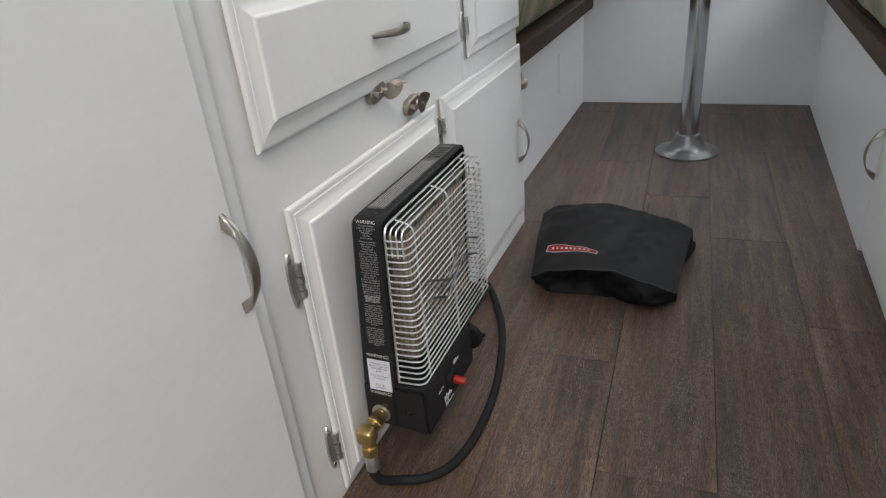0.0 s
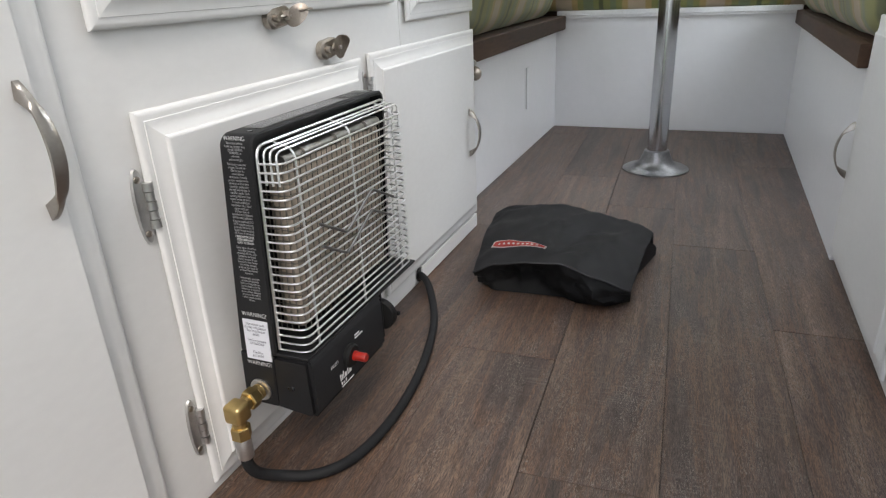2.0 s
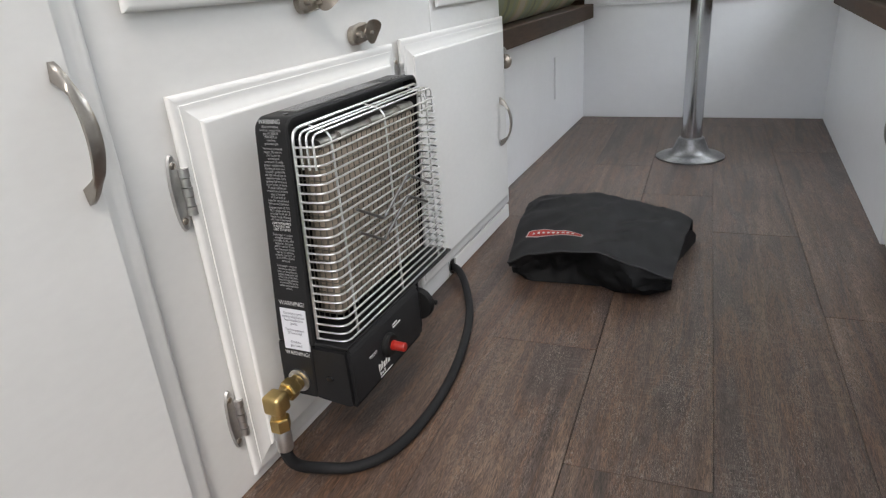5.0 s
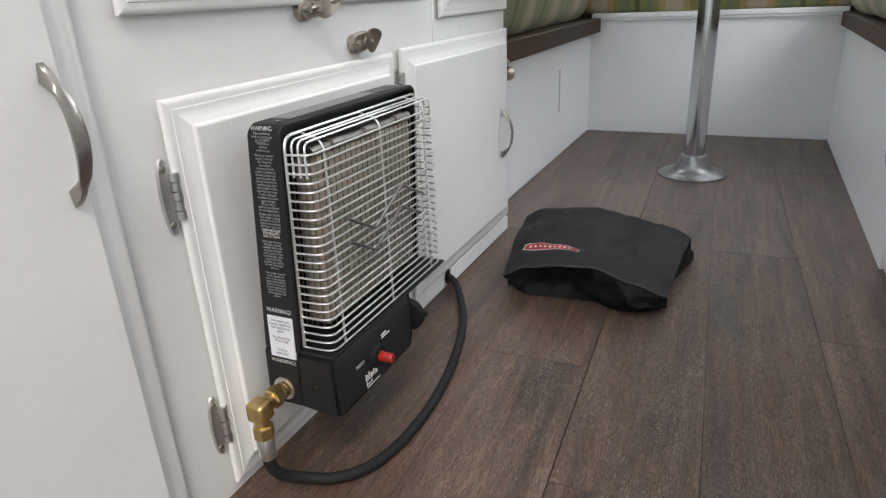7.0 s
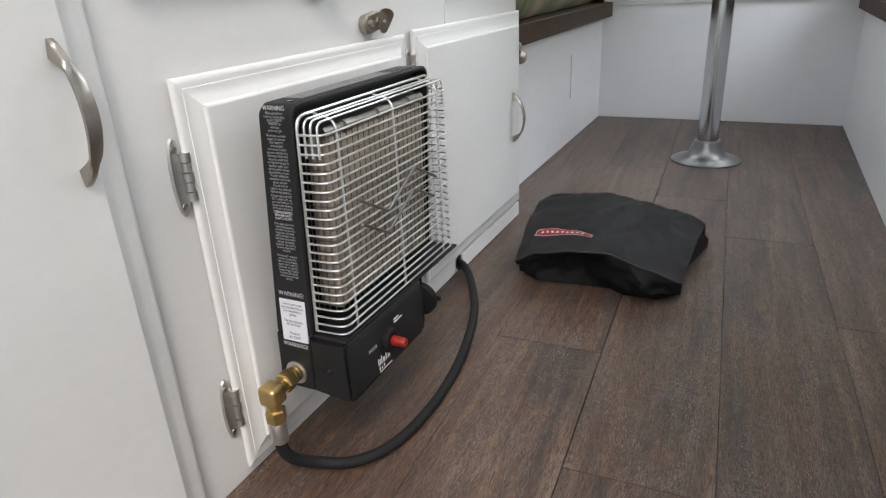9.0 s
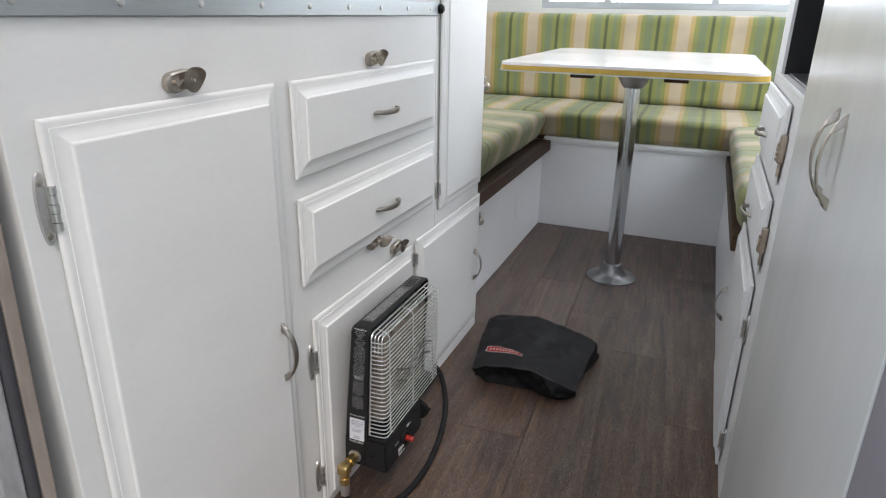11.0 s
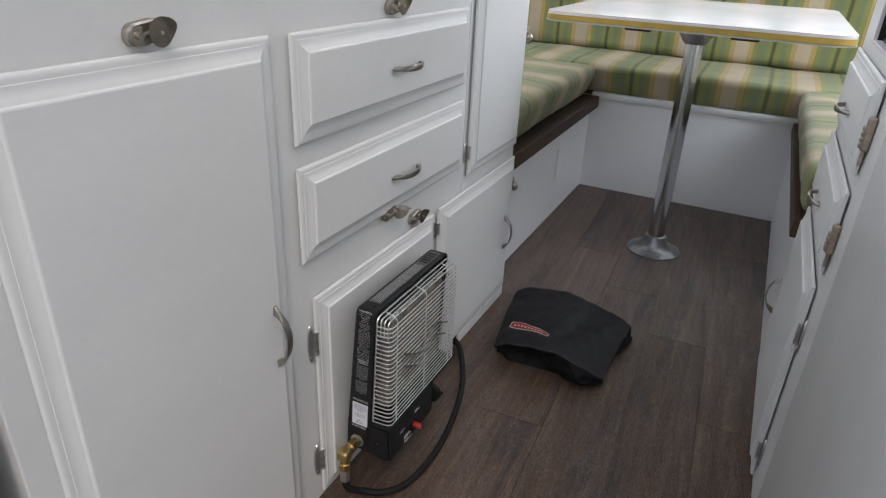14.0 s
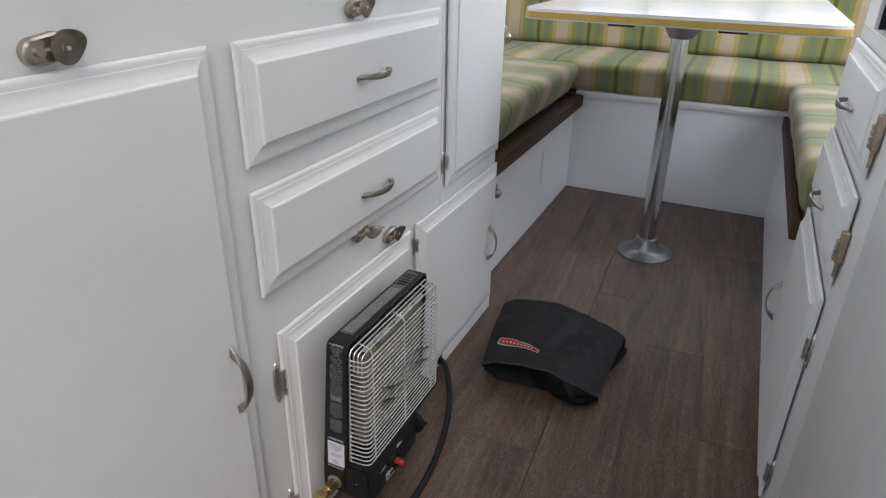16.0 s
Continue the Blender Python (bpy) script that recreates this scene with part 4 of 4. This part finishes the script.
guard = part("guard_rim", sweep(rounded_path([(0.0850, 0.0515, 0.163), (0.0850, 0.0515, 0.3685), (0.0850, 0.296, 0.3685), (0.0850, 0.296, 0.163)], 0.012), 0.0015, 8), WIRE, heater, "bright steel wire guard", True)
bar_count = 24
for k in range(bar_count):
    z = 0.1630 + (0.3530 - 0.1630) * k / (bar_count - 1)
    part("wire", sweep(rounded_path([(0.0850, 0.0515, z), (0.1090, 0.0535, z), (0.1090, 0.2935, z), (0.0850, 0.2955, z)], 0.010, 6), 0.00109, 8), WIRE, guard, smooth=True)
for x, zt in ((0.0910, 0.3655), (0.0975, 0.3650), (0.1040, 0.3635)):
    part("wire", sweep(rounded_path([(x, 0.0530, 0.3330), (x, 0.0535, zt), (x, 0.2930, zt), (x, 0.2935, 0.3330)], 0.008, 5), 0.0011, 8), WIRE, guard, smooth=True)
for y in (0.0765, 0.1740, 0.2710):
    part("wire", sweep(rounded_path([(0.1070, y, 0.162), (0.1070, y, 0.3615), (0.0855, y, 0.3665)], 0.010, 5), 0.0011, 8), WIRE, guard, smooth=True)
for bends in (((0.0948, 0.2838), (0.142, 0.2582), (0.2013, 0.2865), (0.2503, 0.2626)), ((0.0942, 0.2609), (0.1382, 0.2361), (0.1976, 0.2637), (0.2420, 0.2425))):
    part("z_wire", sweep(rounded_path([(0.1120, y, z) for y, z in bends], 0.004, 4), 0.0016, 8), TIE, guard, "bent steel tie wire", True)

# the case hangs with its top further out than its foot; the guard's front stays upright
base = ORIGIN[heater.name]
for ob in heater.children_recursive:
    for v in ob.data.vertices:
        hold = max(0.0, min(1.0, (0.108 - v.co.x - base.x) / 0.023))
        v.co.x += 0.047 * (v.co.z + base.z - 0.36) * hold

# brass fittings and hose
hose = thing("gas_hose", (0.045, 0.02, 0.04), "black rubber gas hose with brass elbow beside the heater", "hose")
part("flange", lathe([(0.0125, 0), (0.0125, -0.0015), (0.011, -0.002)], (0.0475, HY0 - 0.0002, 0.112), "Y", 24), ZINC, hose, "zinc washer", True)
fit_bm = lathe([(0.0085, 0), (0.0085, 0.006)], (0.0475, HY0 - 0.010, 0.112), "Y", 20)
lathe([(0.0098, 0), (0.0108, 0.0015), (0.0108, 0.0115), (0.0098, 0.013)], (0.0475, HY0 - 0.023, 0.112), "Y", 6, fit_bm)
lathe([(0.0075, 0), (0.0075, 0.010)], (0.0475, HY0 - 0.032, 0.112), "Y", 20, fit_bm)
part("swivel_nut", fit_bm, BRASS, hose, "brass hex nut")
part("elbow", box(0.0475 - 0.0105, 0.0475 + 0.0105, HY0 - 0.049, HY0 - 0.029, 0.1005, 0.1215, 0.0045, seg=3), BRASS, hose, "brass elbow block", True)
nut = lathe([(0.0072, 0), (0.0072, 0.012)], (0.0475, HY0 - 0.039, 0.090), "Z", 20)
lathe([(0.0092, 0), (0.0102, 0.0012), (0.0102, 0.013), (0.0092, 0.0142)], (0.0475, HY0 - 0.039, 0.080), "Z", 6, nut)
part("hose_nut", nut, BRASS, hose, "brass hex nut")
part("ferrule", lathe([(0.0078, 0), (0.0084, 0.001), (0.0084, 0.022), (0.0072, 0.0245)], (0.0475, HY0 - 0.039, 0.0560), "Z", 24), ZINC, hose, "crimped steel ferrule", True)
hose_path = smooth_path([(0.0475, 0.008, 0.060), (0.0478, 0.009, 0.044), (0.0515, 0.018, 0.027), (0.066, 0.037, 0.0120), (0.093, 0.053, 0.0075), (0.117, 0.083, 0.0072), (0.129, 0.135, 0.0072), (0.129, 0.214, 0.0072), (0.115, 0.304, 0.0074), (0.088, 0.400, 0.008), (0.051, 0.478, 0.011), (0.016, 0.530, 0.015), (-0.02, 0.552, 0.016)], 10)
part("tube", sweep(hose_path, 0.0061, 16), RUBBER, hose, smooth=True)

# ---- cloth cover on the floor ----
cover = thing("heater_cover", (0.22, 0.66, 0), "crumpled black nylon heater cover lying on the floor", "cover")


def between(u, stops):
    """A smooth value between (place, value) stops."""
    for (a, p), (b, q) in zip(stops, stops[1:]):
        if u <= b:
            k = (u - a) / (b - a)
            k = k * k * (3 - 2 * k) * 0.5 + k * 0.5
            return p + (q - p) * k
    return stops[-1][1]


def cover_rim(u):
    """Front rim: place along the opening from its one corner to the other."""
    x = 0.100 + 0.264 * u
    y = 0.548 - 0.014 * math.sin(math.pi * u)
    z = between(u, [(0, 0.030), (0.15, 0.052), (0.38, 0.066), (0.58, 0.070), (0.8, 0.050), (1, 0.031)])
    return Vector((x, y, z))


def cover_foot(u):
    """Where the gathered skirt meets the floor under the rim."""
    return Vector((0.108 + 0.254 * u, between(u, [(0, 0.570), (0.12, 0.547), (0.4, 0.553), (0.58, 0.556), (0.68, 0.542), (0.86, 0.543), (1, 0.571)]), 0.0015))


top_bm, front_bm = bmesh.new(), bmesh.new()
NU, NV = 48, 40
grid = []
for i in range(NU + 1):
    u0 = i / NU
    u = min(1, max(0, (u0 - 0.06) / 0.88))
    side = max(0, (0.06 - u0) / 0.06, (u0 - 0.94) / 0.06)
    a = cover_rim(u)
    b = Vector((0.060 + 0.318 * u, 0.815 - 0.018 * u + 0.040 * math.sin(math.pi * u), 0.050))
    col = []
    for j in range(NV + 1):
        v = j / NV
        p = a.lerp(b, v)
        crown = between(u, [(0, 0.056), (0.10, 0.070), (0.3, 0.075), (0.55, 0.073), (0.8, 0.060), (1, 0.047)])
        p.z = a.z * (1 - v) ** 4 + crown * (1 - (1 - v) ** 4)
        p.z -= 0.010 * math.exp(-((u - 0.50 - 0.22 * v) / 0.07) ** 2) * math.sin(math.pi * min(1, v * 1.1))
        p.z += 0.004 * math.exp(-((u - 0.66 - 0.30 * v) / 0.05) ** 2)
        w = Vector((p.x * 11, p.y * 11, 2))
        p.z += (noise.noise(w) * 0.0045 + noise.noise(w * 2.7) * 0.0032 + noise.noise(Vector((p.x * 60 + p.y * 25, p.y * 14, 4))) * 0.0022 - abs(noise.noise(Vector((p.x * 17 - p.y * 12, p.y * 9, 9)))) * 0.006) * min(1, v * 6)
        if v > 0.90:
            k = (v - 0.90) / 0.10
            p.z *= 1 - k * k
            p.y -= 0.004 * k
        if side:
            p.z *= 1 - side ** 1.5 * min(1, v * 5)
            p.x += (0.014 if u0 < 0.5 else -0.010) * side * min(1, v * 5)
        p.z = max(p.z, 0.0015)
        col.append(top_bm.verts.new(p))
    grid.append(col)
for a, b in zip(grid, grid[1:]):
    for j in range(NV):
        top_bm.faces.new((a[j], a[j + 1], b[j + 1], b[j]))
bmesh.ops.solidify(top_bm, geom=list(top_bm.faces), thickness=0.0018)
part("top_panel", top_bm, NYLON, cover, "charcoal nylon top panel", True)
rows = []
for i in range(NU + 1):
    u = i / NU
    a, f = cover_rim(u), cover_foot(u)
    row = []
    for j in range(15):
        v = j / 14
        p = a.lerp(f, v)
        deep = 0.022 * math.exp(-((u - 0.36) / 0.18) ** 2)
        bulge = 0.016 * math.exp(-((u - 0.78) / 0.17) ** 2)
        p.y += (deep - bulge) * math.sin(math.pi * v) ** 0.8
        w = Vector((p.x * 34, v * 2.2, 7))
        p.y += (noise.noise(w) * 0.016 + noise.noise(w * 2.3) * 0.007) * math.sin(math.pi * v)
        p.z = max(0.0012, p.z + noise.noise(w * 1.7) * 0.008 * math.sin(math.pi * v))
        row.append(front_bm.verts.new(p))
    rows.append(row)
for a, b in zip(rows, rows[1:]):
    for j in range(14):
        front_bm.faces.new((a[j], a[j + 1], b[j + 1], b[j]))
bmesh.ops.solidify(front_bm, geom=list(front_bm.faces), thickness=0.0014)
part("gathered_skirt", front_bm, NYLON_DARK, cover, "dark gathered skirt of the cover", True)
part("hem", sweep([cover_rim(i / 40) + Vector((0, -0.0005, 0.0006)) for i in range(41)], 0.0016, 6), NYLON, cover, smooth=True)
part("elastic", sweep(smooth_path([(0.195, 0.562, 0.004), (0.210, 0.561, 0.005), (0.230, 0.562, 0.004), (0.250, 0.562, 0.003)]), 0.0007, 6), STRIP, cover, "grey elastic cord", True)
flap = bmesh.new()
fr = []
for i in range(14):
    s = i / 13
    fr.append([flap.verts.new((0.362 + 0.022 * s - 0.004 * j * (1 - s), 0.63 + 0.15 * s, max(0.002, (0.050 * math.sin(math.pi * (0.18 + 0.72 * s))) * (1 - j / 3)))) for j in range(4)])
for a, b in zip(fr, fr[1:]):
    for j in range(3):
        flap.faces.new((a[j], a[j + 1], b[j + 1], b[j]))
bmesh.ops.solidify(flap, geom=list(flap.faces), thickness=0.002)
part("side_fold", flap, NYLON, cover, "folded side of the cover", True)


def badge(width, extra, lift):
    """The tapering sewn badge that follows the cloth."""
    bm = bmesh.new()
    rows = []
    for i in range(19):
        s = i / 18
        e = extra if 0 < i < 18 else 0
        cx = 0.117 - extra + (0.097 + 2 * extra) * s
        cy = 0.616 + 0.012 * s * (1 - s) - 0.022 * s
        h = (width * (1 - 0.58 * s ** 0.8)) * min(1.0, 0.55 + 5 * s) + extra
        rows.append([(cx, cy - h), (cx, cy), (cx, cy + h)])
    dg = bpy.context.evaluated_depsgraph_get()
    out = []
    for r in rows:
        line = []
        for x, y in r:
            hit, loc, *_ = scene.ray_cast(dg, Vector((x, y, 0.3)), Vector((0, 0, -1)))
            line.append(bm.verts.new((x, y, (loc.z if hit else 0.07) + lift)))
        out.append(line)
    for a, b in zip(out, out[1:]):
        for j in range(2):
            bm.faces.new((a[j], a[j + 1], b[j + 1], b[j]))
    bmesh.ops.solidify(bm, geom=list(bm.faces), thickness=0.0006)
    return bm


bpy.context.view_layer.update()
pale, red = badge(0.0128, 0.0026, 0.0008), badge(0.0128, 0.0, 0.0013)
part("badge_border", pale, BADGE_PALE, cover, "pale border of a sewn badge", True)
part("badge", red, BADGE_RED, cover, "red tapering sewn badge", True)
for k in range(9):
    s = 0.09 + 0.095 * k
    h = 0.0045 * (1 - 0.66 * s)
    cx, cy = 0.119 + 0.094 * s, 0.616 + 0.012 * s * (1 - s) - 0.022 * s
    hit, loc, *_ = scene.ray_cast(bpy.context.evaluated_depsgraph_get(), Vector((cx, cy, 0.3)), Vector((0, 0, -1)))
    zt = loc.z if hit else 0.07
    part("badge_bar", box(cx - 0.0017, cx + 0.0024, cy - h, cy + h * 0.8, zt - 0.0003, zt + 0.0005), BADGE_PALE, cover)

# ---- dinette benches ----
left_bench = thing("bench", (-0.35, 1.36, 0), "white bench box with dark stained wooden front rail", "bench", "dinette benches")
part("body", box(WL, -0.062, 0.842, 1.881, 0.0, 0.345, 0.0015), BENCH, left_bench)
part("seat_board", box(WL, -0.0625, 0.842, 1.881, 0.346, 0.3735, 0.002), STAIN, left_bench)
part("front_rail", box(-0.0615, -0.030, 0.8425, 1.878, 0.330, 0.3742, 0.003), STAIN, left_bench, "dark stained front rail")
part("slot_plate", box(-0.0615, -0.0585, 1.485, 1.520, 0.132, 0.252, 0.001), BENCH, left_bench, "narrow white cover plate")
back_bench = thing("bench", (0.33, 2.17, 0), "white bench box across the end with aluminium top trim", "bench", "dinette benches")
part("body", box(WL, WR, 1.8815, WB, 0.0, 0.371, 0.0015), BENCH, back_bench)
part("top_trim", box(-0.060, 0.676, 1.8745, 1.8812, 0.3645, 0.3725, 0.0015, bm=box(-0.060, 0.676, 1.872, 1.900, 0.372, 0.388, 0.002)), TRIM, back_bench, "aluminium angle trim")
part("seat_board", box(WL, WR, 1.9005, WB, 0.372, 0.386, 0.002), STAIN, back_bench)
right_bench = thing("bench", (1.0, 1.36, 0), "white bench box with dark stained front rail", "bench", "dinette benches")
part("body", box(0.678, WR, 0.842, 1.881, 0.0, 0.345, 0.0015), BENCH, right_bench)
part("seat_board", box(0.6785, WR, 0.842, 1.881, 0.346, 0.3735, 0.002), STAIN, right_bench)
part("front_rail", box(0.660, 0.6775, 0.8425, 1.878, 0.336, 0.3742, 0.003), STAIN, right_bench, "dark stained front rail")

def undercut(bm, axis, way, depth, z0, z1):
    """Lets the front face of a cushion lean back towards its foot."""
    lo_c, hi_c = min(v.co[axis] for v in bm.verts), max(v.co[axis] for v in bm.verts)
    for v in bm.verts:
        k = (v.co[axis] - lo_c) / (hi_c - lo_c)
        k = k if way > 0 else 1 - k
        v.co[axis] -= way * depth * max(0, 2 * k - 1) * max(0, min(1, (z1 - v.co.z) / (z1 - z0)))
    return bm


solid("seat_cushion", undercut(cushion(WL + 0.03, -0.033, 0.846, 1.846, 0.3725, 0.500, 0.042, 0.010, 1.0), 0, 1, 0.042, 0.3725, 0.500), CUSHION_Y, (-0.35, 1.36, 0.374), "green and cream striped seat cushion on the side bench", "cushion", smooth=True, group="seat cushions")
solid("seat_cushion", undercut(cushion(0.643, WR - 0.03, 0.846, 1.846, 0.3725, 0.500, 0.042, 0.010, 2.0), 0, -1, 0.030, 0.3725, 0.500), CUSHION_Y, (1.0, 1.36, 0.374), "green and cream striped seat cushion beside the drawer cabinet", "cushion", smooth=True, group="seat cushions")
solid("seat_cushion", undercut(cushion(WL + 0.02, WR - 0.02, 1.844, 2.33, 0.388, 0.494, 0.022, 0.008, 3.0, 40), 1, -1, 0.032, 0.388, 0.494), CUSHION_X, (0.33, 2.1, 0.390), "long green and cream striped seat cushion on the end bench", "cushion", smooth=True, group="seat cushions")
solid("back_cushion", cushion(WL + 0.02, WR - 0.02, 2.255, 2.43, 0.495, 0.880, 0.035, 0.006, 4.0, 40), CUSHION_B, (0.33, 2.34, 0.495), "tall green and cream striped back cushion under the window", "cushion", smooth=True)

# ---- table ----
table = thing("table", (0.33, 1.385, 0), "white laminate dinette table on a chrome pedestal", "table")


def slab(x0, x1, y0, y1, z0, z1, r, inset=0.0):
    bm = bmesh.new()
    pts = []
    for cx, cy, a0 in ((x1 - r, y1 - r, 0), (x0 + r, y1 - r, 90), (x0 + r, y0 + r, 180), (x1 - r, y0 + r, 270)):
        pts += [(cx + (r - inset) * math.cos(radians(a0 + 15 * k)), cy + (r - inset) * math.sin(radians(a0 + 15 * k))) for k in range(7)]
    lo_r, hi_r = [bm.verts.new((x, y, z0)) for x, y in pts], [bm.verts.new((x, y, z1)) for x, y in pts]
    for k in range(len(pts)):
        bm.faces.new((lo_r[k], lo_r[(k + 1) % len(pts)], hi_r[(k + 1) % len(pts)], hi_r[k]))
    bm.faces.new(lo_r[::-1])
    bm.faces.new(hi_r)
    return bm


TX0, TX1, TY0, TY1 = 0.004, 0.690, 0.955, 1.815
top = part("tabletop", slab(TX0, TX1, TY0, TY1, 0.7445, 0.7515, 0.05), LAMINATE, table, "glossy white laminate top")
part("edge_band", slab(TX0, TX1, TY0, TY1, 0.7315, 0.7440, 0.05, -0.0015), GOLDEN, top, "golden yellow edge band", True)
part("edge_bead", slab(TX0, TX1, TY0, TY1, 0.7280, 0.7310, 0.05, -0.003), ALU, top, "metal edge bead", True)
part("pole", rod((0.33, 1.385, 0.045), (0.33, 1.385, 0.70), 0.0255, 36), CHROME, table, "chrome pedestal tube", True)
part("floor_flange", lathe([(0.086, 0.0), (0.086, 0.003), (0.081, 0.006), (0.060, 0.010), (0.047, 0.018), (0.039, 0.034), (0.032, 0.052), (0.0275, 0.054)], (0.33, 1.385, 0.0), "Z", 44), FLANGE, table, "dull chrome floor flange", True)
part("top_socket", lathe([(0.029, 0.0), (0.034, 0.004), (0.052, 0.034), (0.070, 0.040), (0.080, 0.058), (0.080, 0.069)], (0.33, 1.385, 0.658), "Z", 36), ZINC, table, "grey cast socket", True)
for xx in (0.185, 0.463):
    part("clip", box(xx - 0.035, xx + 0.035, 1.25, 1.30, 0.692, 0.7275, 0.003), STAIN, table, "dark wooden cleat")

# ---- drawer cabinet and tall panel opposite ----
XR = 0.685
store = thing("drawer_cabinet", (0.95, 0.25, 0), "white cabinet with drawers, low door and tall gloss panel", "cabinet")
part("body", box(XR, WR, 0.306, 0.841, 0.0, 0.766, 0.0015), WHITE, store)
tall = part("tall_panel", box(XR - 0.001, WR, -0.330, 0.3055, 0.0, 1.88, 0.0015), GLOSS, store, "glossy white tall panel with vertical brush marks")
part("far_stile", box(XR, WR, 0.722, 0.841, 0.7665, 1.25, 0.0015), WHITE, store)
part("header", box(XR, WR, 0.306, 0.841, 1.2505, 1.88, 0.0015), WHITE, store)
# thin near-black boards over the back, sides and top of the niche
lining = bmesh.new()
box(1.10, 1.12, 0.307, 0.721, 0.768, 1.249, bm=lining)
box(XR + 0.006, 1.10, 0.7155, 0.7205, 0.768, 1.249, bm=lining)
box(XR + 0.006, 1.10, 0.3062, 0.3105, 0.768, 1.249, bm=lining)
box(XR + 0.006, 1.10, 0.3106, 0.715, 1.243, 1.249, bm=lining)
part("niche_lining", lining, DARKBOX, store, "near-black inner faces of an open niche")
part("niche_shelf", box(XR + 0.0145, 1.10, 0.3106, 0.715, 0.7675, 0.7740, 0.002), GRANITE, store, "dark speckled shelf")
part("niche_sill", box(XR - 0.001, XR + 0.0140, 0.3106, 0.7150, 0.7664, 0.7705, 0.0012), WHITE, store, "white painted sill of the niche")
for z0, z1 in ((0.612, 0.746), (0.450, 0.585)):
    dr = part("drawer_front", raised_panel(0.399, 0.822, z0, z1, XR, -1), WHITE, store, "white raised panel drawer front")
    part("pull", bow_pull((XR - 0.0174, 0.615, (z0 + z1) / 2 - 0.012), (0, 1, 0), (-1, 0, 0), 0.096, 0.018, 0.0050), NICKEL, dr, "brushed nickel bow pull", True)
    zc = (z0 + z1) / 2 - 0.004
    c = part("cabinet_lock", box(XR - 0.012, XR - 0.0005, 0.3865, 0.3985, zc - 0.024, zc + 0.024, 0.003), COPPERY, store, "tarnished copper-toned spring lock")
    lb = bmesh.new()
    for k in range(4):
        box(XR - 0.0150, XR - 0.0115, 0.3875, 0.3975, zc - 0.020 + 0.008 * k, zc - 0.014 + 0.008 * k, 0.001, bm=lb)
    part("ribbed_thumb", lb, COPPERY, c, "ribbed thumb piece")
    part("tongue", rod((XR - 0.006, 0.3925, zc - 0.046), (XR - 0.006, 0.3925, zc - 0.0235), 0.0028, 12), COPPERY, c, smooth=True)
rd = part("door", raised_panel(0.416, 0.828, 0.018, 0.419, XR, -1), WHITE, store, "white raised panel door")
part("bow_handle", bow_pull((XR - 0.0174, 0.800, 0.212), (0, 0, 1), (-1, 0, 0), 0.094, 0.022), NICKEL, rd, "brushed nickel bow handle", True)
hinge_parts(store, 0.412, 0.300, 0.362, XR, -1, 1)
hinge_parts(store, 0.412, 0.048, 0.110, XR, -1, 1)
for y in (0.012, -0.036):
    part("bow_handle", bow_pull((XR - 0.001, y, 0.740), (0, 0, 1), (-1, 0, 0), 0.102, 0.0185, 0.0048), AGED, store, "tarnished bow handle on the tall panel", True)

# ---- floor planks, each one a piece ----
W, L = 0.1455, 0.914


def plank_mesh(length, gap):
    """A plank with a tight joint, or one that has shrunk by the given gap."""
    bm = bmesh.new()
    box(0, W - gap, 0, length - 0.0009, -0.0035, 0.0, 0.0003, bm=bm, seg=1)
    me = bpy.data.meshes.new("plank")
    bm.to_mesh(me)
    bm.free()
    me.materials.append(PLANK)
    return me


whole_plank = {c: plank_mesh(L, 0.0012 if c == -1 else 0.0004) for c in range(-3, 4)}
origin = pose(0.2865, 0.3665, 0, 0, 0, 2.55)
starts = {-3: 0.0, -2: -0.42, -1: 0.0, 0: -0.229, 1: 0.47, 2: 0.165, 3: -0.1}
for c in range(-3, 4):
    lo_v = -0.862 - (origin.to_3x3() @ Vector(((c + 0.5) * W, 0, 0))).y + abs(W * 0.03)
    for r in range(-2, 3):
        v0 = starts[c] + r * L
        v1 = min(v0 + L, 1.62)
        va = max(v0, lo_v)
        if v1 - va < 0.03:
            continue
        p = new("plank", whole_plank[c] if v1 - va > L - 1e-4 else plank_mesh(v1 - va, 0.0012 if c == -1 else 0.0004))
        p.matrix_world = origin @ pose(c * W, va, 0)
        p.parent = floor
        p.matrix_parent_inverse = Matrix.Translation((0, 0, 0.06))
